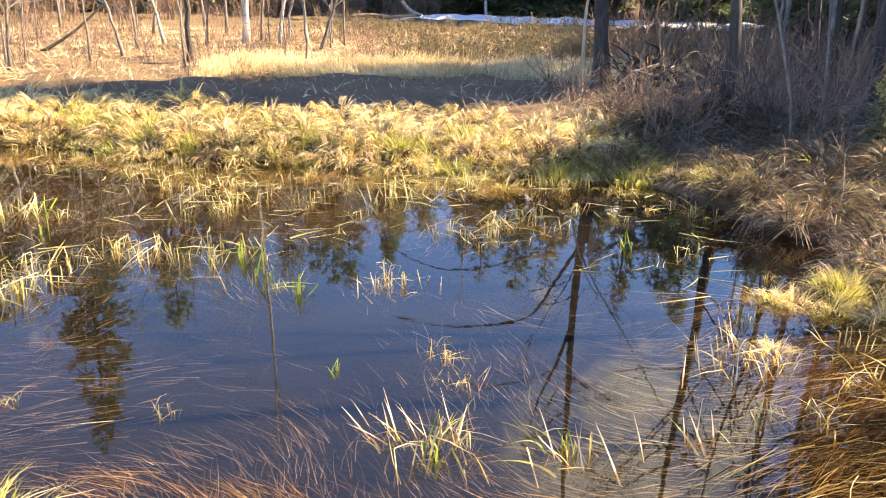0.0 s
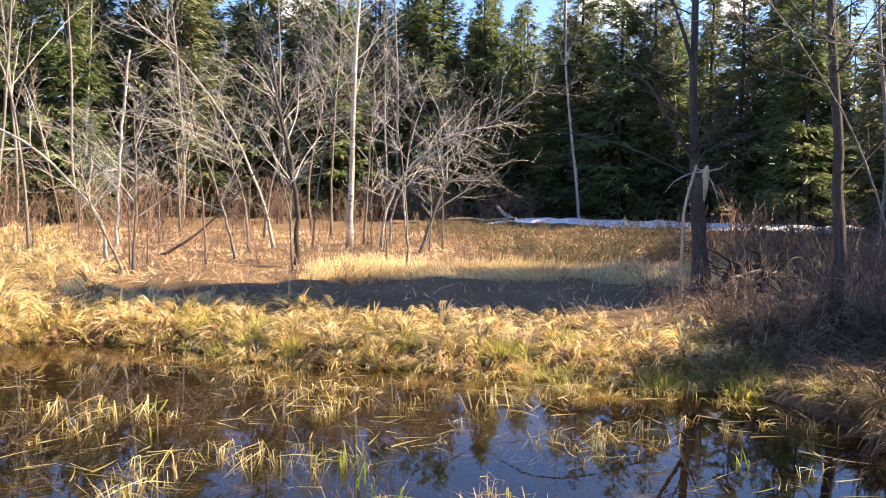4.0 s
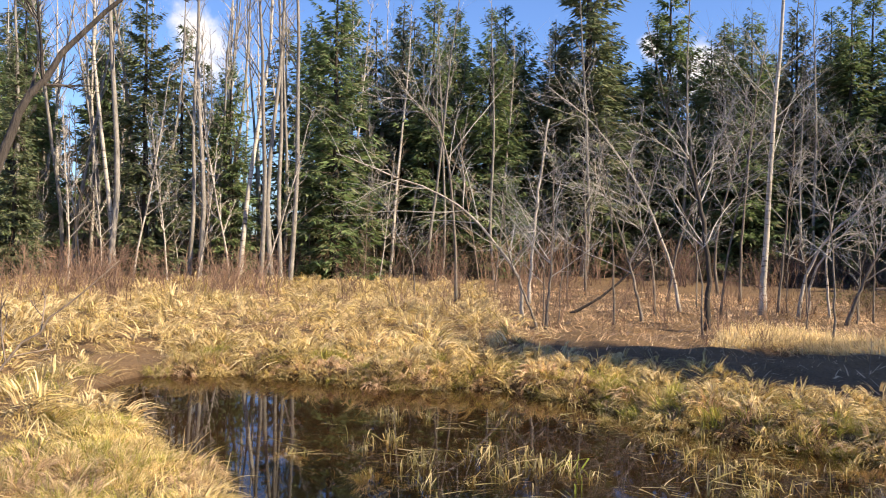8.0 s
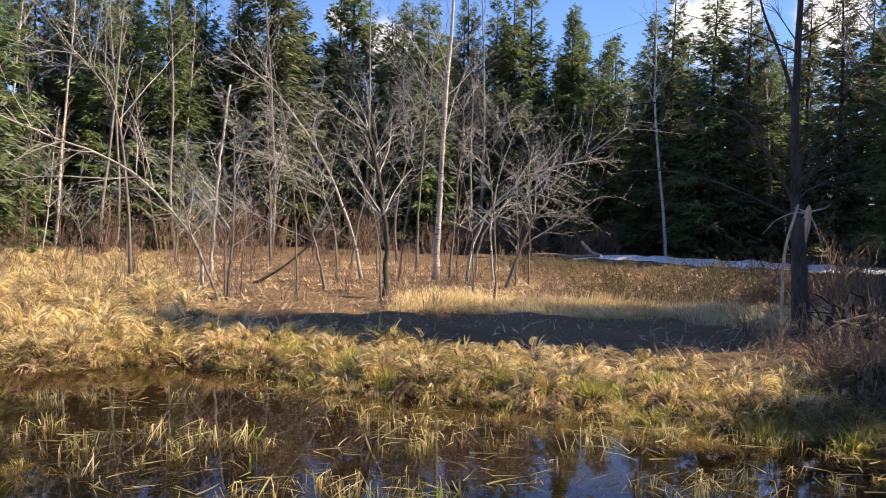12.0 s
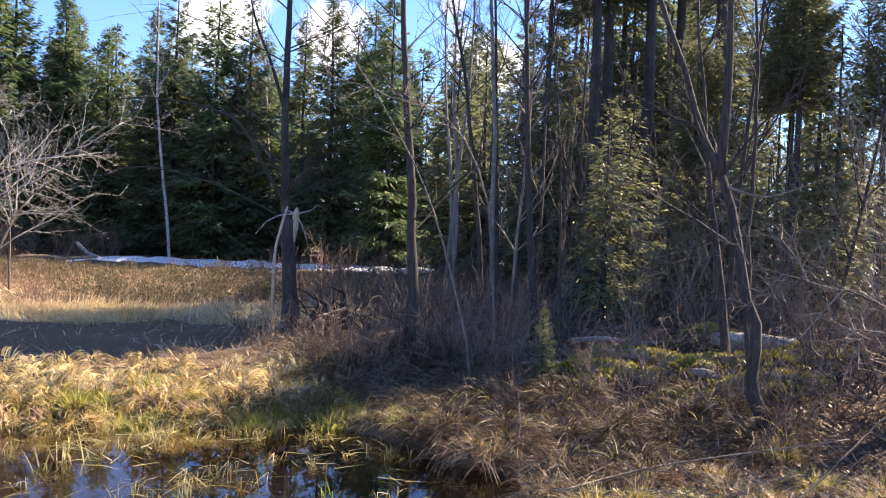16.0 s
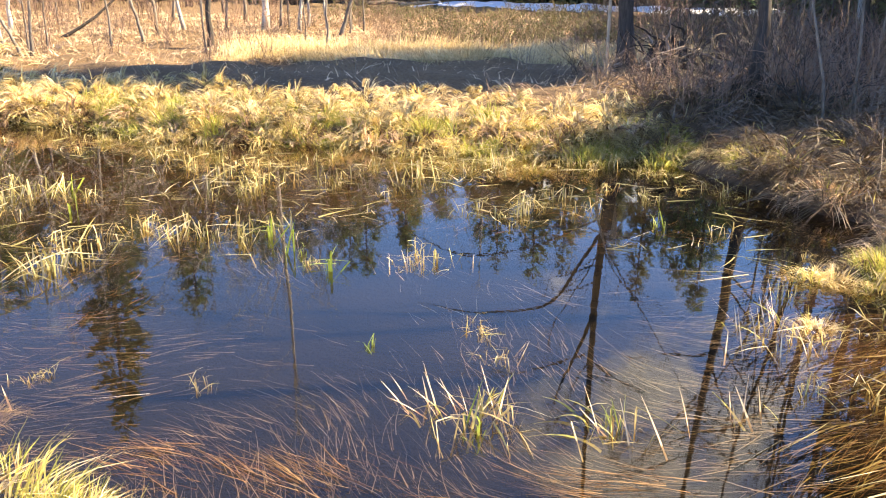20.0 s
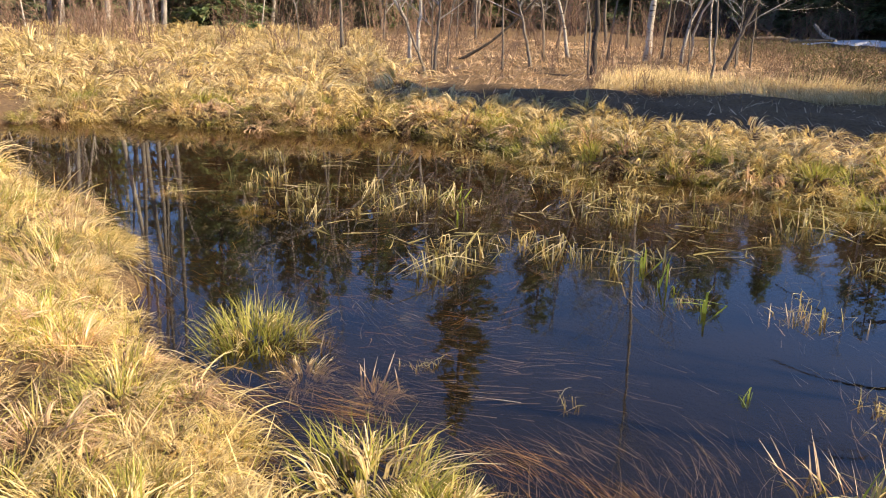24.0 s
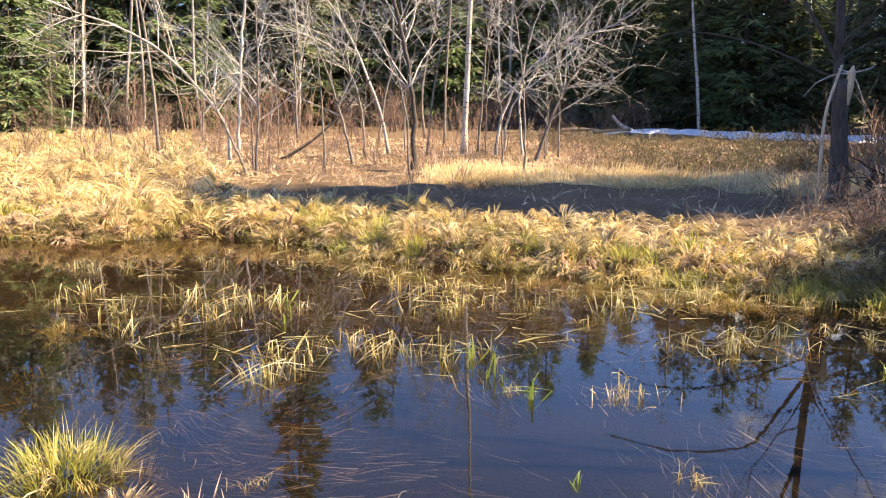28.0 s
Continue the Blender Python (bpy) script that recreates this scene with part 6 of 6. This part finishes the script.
for clump in ((-0.10, 3.12, 14, 4, 0.29, 0.24, 2.9, 1), (0.08, 3.10, 4, 10, 0.34, 0.12, 1.0, 2), (0.52, 2.98, 6, 10, 0.33, 0.2, 2.6, 3), (1.15, 3.1, 4, 3, 0.26, 0.2, 2.0, 4), (-2.02, 3.1, 8, 0, 0.22, 0.12, 1.6, 5),
              (0.12, 3.62, 5, 1, 0.16, 0.16, 0.4, 6), (1.62, 4.05, 10, 4, 0.34, 0.3, 2.2, 7), (1.4, 3.75, 7, 3, 0.3, 0.25, 2.4, 8), (-0.28, 4.86, 9, 0, 0.2, 0.25, 1.6, 9)):
    broken_clump(*clump)


def field(name, label, rng, x, y, tall, material, category, lean=0.5, curl=0.4, width=0.008, seg=3, clump=0.0, heading=None, z=None):
    """Grass too thick to count."""
    n = len(x)
    if z is None:
        z = height(x, y) - 0.02
    whirl = 2.2 * np.sin(x * 1.1 + 2 * np.sin(y * 0.7)) + 1.7 * np.sin(y * 1.3 + np.sin(x * 0.9)) if heading is None else heading
    head = whirl + rng.normal(0, 0.8, n)
    f = 1 + clump * lumps(x * 1.5, y * 1.5)
    v = blades(rng, np.stack([x, y, z], 1), tall * f * rng.uniform(0.45, 1.15, n), width * rng.uniform(0.6, 1.4, n), head, np.abs(rng.normal(lean, 0.3, n)), rng.uniform(0, curl * 2, n), seg)
    ob = new(name, quads(name, *v, material))
    return tagged(ob, label, category, kind="stuff")


def grow_fields():
    rng = np.random.default_rng(51)
    x, y = spread(rng, 34000, -34, -4, 2.0, 34, 0.2, 60, lambda x, y: (y < 0.0 - 1.6 * (x + 4) + 8) & (x > -33 + 0.3 * y) & (y < 42 + 0.55 * x))
    keep = rng.uniform(size=len(x)) < np.clip(14.0 / np.hypot(x, y), 0.25, 1.0)
    x, y = x[keep], y[keep]
    field("meadow_grass", "tall dry straw-yellow meadow grass, wind-laid", rng, x, y, 0.34, M_GOLD, "grass", 0.8, 0.5, 0.014, 3, 0.5)
    x, y = spread(rng, 34000, -14, 3, 10, 26, 1.2, 60, lambda x, y: (rng.uniform(size=len(x)) < 0.25) | (x < -7) | (y > 13.2 + 0.1 * x) | (y < 11.2 + 0.2 * x))
    field("island_grass", "short dry tan grass under the alders", rng, x, y, 0.24, M_TAN, "grass", 0.9, 0.5, 0.018, 2, 0.4)
    x, y = spread(rng, 20000, -4, 4.0, 13.4, 15.7, 0.6, 60)
    field("bright_grass", "pale yellow grass strip behind the shore", rng, x, y, 0.34, M_GOLD, "grass", 0.5, 0.5, 0.010, 3, 0.4)
    x, y = spread(rng, 5500, -6, 14, 16, 29, 0.6, 60)
    field("bog_grass", "thin brownish bog grass between low shrubs", rng, x, y, 0.26, M_BROWNGRASS, "grass", 0.5, 0.4, 0.014, 2, 0.3)
    x, y = spread(rng, 3500, -11, 3, 8, 12, 0.35, 1.8)
    field("shore_grass", "matted straw grass along the far shore", rng, x, y, 0.26, M_STRAW, "grass", 1.0, 0.6, 0.011, 3, 0.5)
    x, y = spread(rng, 24000, -8, -1.4, 0.6, 6, 0.0, 3.0)
    field("bank_grass", "matted straw grass on the near bank", rng, x, y, 0.30, M_STRAW, "grass", 1.0, 0.6, 0.0075, 4, 0.4)
    x, y = spread(rng, 12000, -7, 7, -4.5, 2.2, 0.08, 9)
    field("path_grass", "short trodden straw grass on the near bank", rng, x, y, 0.2, M_STRAW, "grass", 1.1, 0.5, 0.009, 2, 0.4)
    x, y = spread(rng, 16000, 1.8, 7, 2.2, 5.6, 0.0, 4.0)
    field("spit_grass", "sparse brown grass on the muddy bank", rng, x, y, 0.22, M_BROWNGRASS, "grass", 1.0, 0.5, 0.005, 3, 0.4)
    x, y = spread(rng, 12000, 2.0, 6.5, 4.8, 11.5, 0.0, 3.0)
    field("shade_grass", "dull brown grass at the foot of the thicket", rng, x, y, 0.32, M_BROWNGRASS, "grass", 0.8, 0.5, 0.007, 3, 0.4)
    # fallen leaves on the forest floor
    x, y = spread(rng, 32000, 2.4, 11, 3.2, 12, 0.15, 12)
    n = len(x)
    size = rng.uniform(0.025, 0.058, n)
    v = sprays(np.stack([x, y, height(x, y) + rng.uniform(0.0, 0.05, n)], 1), np.stack([rng.normal(0, 1, n), rng.normal(0, 1, n), rng.normal(0.1, 0.35, n)], 1), size, size * 0.7, rng.normal(0, 0.6, n))
    tagged(new("leaf_litter", quads("leaf_litter", *v, M_LITTER)), "fallen brown leaves covering the bank", "leaf litter", kind="stuff")
    # twigs strewn over the bank
    x, y = spread(rng, 1500, 2.4, 9, 3.2, 10, 0.1, 8)
    n = len(x)
    st = np.stack([x, y, height(x, y) + rng.uniform(0.0, 0.12, n)], 1)
    a = rng.uniform(0, TAU, n)
    tw = wander(rng, st, np.stack([np.cos(a), np.sin(a), rng.normal(0.15, 0.25, n)], 1), rng.uniform(0.15, 0.65, n), 4, 0.18, -0.03)
    tagged(new("fallen_twigs", quads("fallen_twigs", *tubes(tw, np.full((n, 4), 0.0034), 3), M_TWIG)), "fallen twigs strewn over the bank", "twigs", kind="stuff")


grow_fields()


def float_grass():
    """Dead blades that lie on the water and hang drowned below it."""
    rng = np.random.default_rng(61)

    def mat(name, label, x, y, z, length, heading, material, width=0.004, whirl=0.8, sway=0.14):
        n = len(x)
        heading = heading + whirl * np.sin(x * 1.9 + 2 * np.sin(y * 1.3))
        v = blades(rng, np.stack([x, y, z], 1), length, width * rng.uniform(0.6, 1.4, n), heading, np.pi / 2 - np.abs(rng.normal(0, 0.025, n)), np.zeros(n), 4, rng.normal(0, sway, n))
        v[0][:, 2] = np.where(v[0][:, 2] < -0.3, -0.3, v[0][:, 2])
        tagged(new(name, quads(name, *v, material)), label, "floating grass", kind="stuff")

    def patchy(x, y):
        f = np.zeros(len(x))
        for px, py, r in ((-0.65, 2.6, 0.40), (-1.15, 2.7, 0.28), (0.45, 2.55, 0.30), (-2.4, 2.75, 0.3), (-1.9, 2.75, 0.25), (-0.1, 2.2, 0.5), (1.2, 2.2, 0.4), (-1.2, 2.2, 0.4)):
            f += np.exp(-((x - px) ** 2 + ((y - py) * 1.8) ** 2) / (0.62 * r) ** 2)
        return rng.uniform(0, 1, len(x)) < 0.004 + 0.45 * f * (y > 2.25)

    wisps = [(rng.uniform(-2.9, 1.7), rng.uniform(2.8, 5.2), rng.uniform(0.06, 0.2)) for k in range(26)]

    def drifts(x, y):
        f = np.zeros(len(x))
        for px, py, r in wisps + list(((-1.25, 3.75, 0.35), (-0.3, 4.85, 0.28), (1.25, 4.15, 0.4), (0.3, 3.5, 0.35), (-1.6, 3.3, 0.35), (-0.5, 3.1, 0.4), (0.9, 3.2, 0.45), (-2.4, 3.8, 0.3))):
            f += np.exp(-((x - px) ** 2 + ((y - py) * 1.4) ** 2) / r ** 2)
        return rng.uniform(0, 1, len(x)) < 0.003 + 0.6 * f

    x, y = spread(rng, 30000, -3.2, 1.9, 1.7, 3.3, -9, 0.0, lambda x, y: (y < 2.9 + 0.2 * np.sin(x * 3)) & patchy(x, y))
    mat("floating_grass", "rusty dead grass floating along the near shore", x, y, rng.uniform(-0.03, 0.016, len(x)), rng.uniform(0.08, 0.30, len(x)), rng.normal(2.85, 0.16, len(x)), M_RUST, 0.0030, 0.35)
    x, y = spread(rng, 6500, -3.6, 2.0, 1.7, 4.2, -9, 0.0, lambda x, y: (y < 3.0 + 0.5 * lumps(x * 1.4, y * 2.0)) | (x > 1.0))
    mat("drowned_grass", "brown dead grass drowned just under the surface", x, y, rng.uniform(-0.10, -0.004, len(x)), rng.uniform(0.08, 0.3, len(x)), rng.normal(2.6, 0.22, len(x)), M_DROWNED, 0.0034)
    x, y = spread(rng, 5000, 1.1, 3.6, 2.0, 4.9, -9, 0.1, lambda x, y: x > 1.75 - 0.5 * np.clip(3.4 - y, 0, 1) + rng.normal(0, 0.12, len(x)))
    mat("floating_grass", "rusty dead grass matted on the shallow shelf", x, y, rng.uniform(-0.11, -0.012, len(x)), rng.uniform(0.12, 0.34, len(x)), rng.normal(3.3, 0.16, len(x)), M_RUST, 0.0030, 0.5)
    x, y = spread(rng, 1100, 1.1, 3.6, 2.0, 4.9, -9, 0.1, lambda x, y: x > 1.5 - 0.5 * np.clip(3.4 - y, 0, 1) + rng.normal(0, 0.2, len(x)))
    mat("drowned_grass", "olive leaves combed flat over the shallow shelf", x, y, rng.uniform(-0.06, 0.004, len(x)), rng.uniform(0.15, 0.5, len(x)), rng.normal(3.2, 0.22, len(x)), M_REED, 0.006, 0.5)
    x, y = spread(rng, 12000, -6.5, 1.6, 3.4, 8.6, -9, 0.0, lambda x, y: ((x < -1.8) | (y > 5.6 - 0.2 * x)) & (lumps(x * 0.9 + 2, y * 1.1) + rng.normal(0, 0.25, len(x)) > -0.1))
    mat("drowned_grass", "reddish dead grass drowned in the brown shallows", x, y, rng.uniform(-0.09, -0.005, len(x)), rng.uniform(0.08, 0.28, len(x)), rng.normal(0.2, 0.5, len(x)), M_RUST, 0.0036)
    x, y = spread(rng, 1900, -6.0, 2.0, 4.8, 9.0, -9, 0.0, lambda x, y: ((y > 5.4 - 0.25 * x) | (x < -2.2)) & (lumps(x * 1.3, y * 1.3) + rng.normal(0, 0.2, len(x)) > 0.05 + 0.3 * step(-2.6, -4.2, x)))
    mat("floating_grass", "straw-coloured dead leaves floating in the shallows", x, y, rng.uniform(0.003, 0.03, len(x)), rng.uniform(0.10, 0.36, len(x)), rng.normal(0.3, 0.9, len(x)), M_REED, 0.010)
    x, y = spread(rng, 7000, -3.2, 1.9, 2.8, 5.4, -9, 0.0, drifts)
    mat("floating_grass", "pale dead blades adrift just under the surface", x, y, rng.uniform(-0.05, 0.0, len(x)), rng.uniform(0.10, 0.30, len(x)), rng.normal(2.7, 0.18, len(x)), M_DROWNED, 0.0036, 0.9)


float_grass()
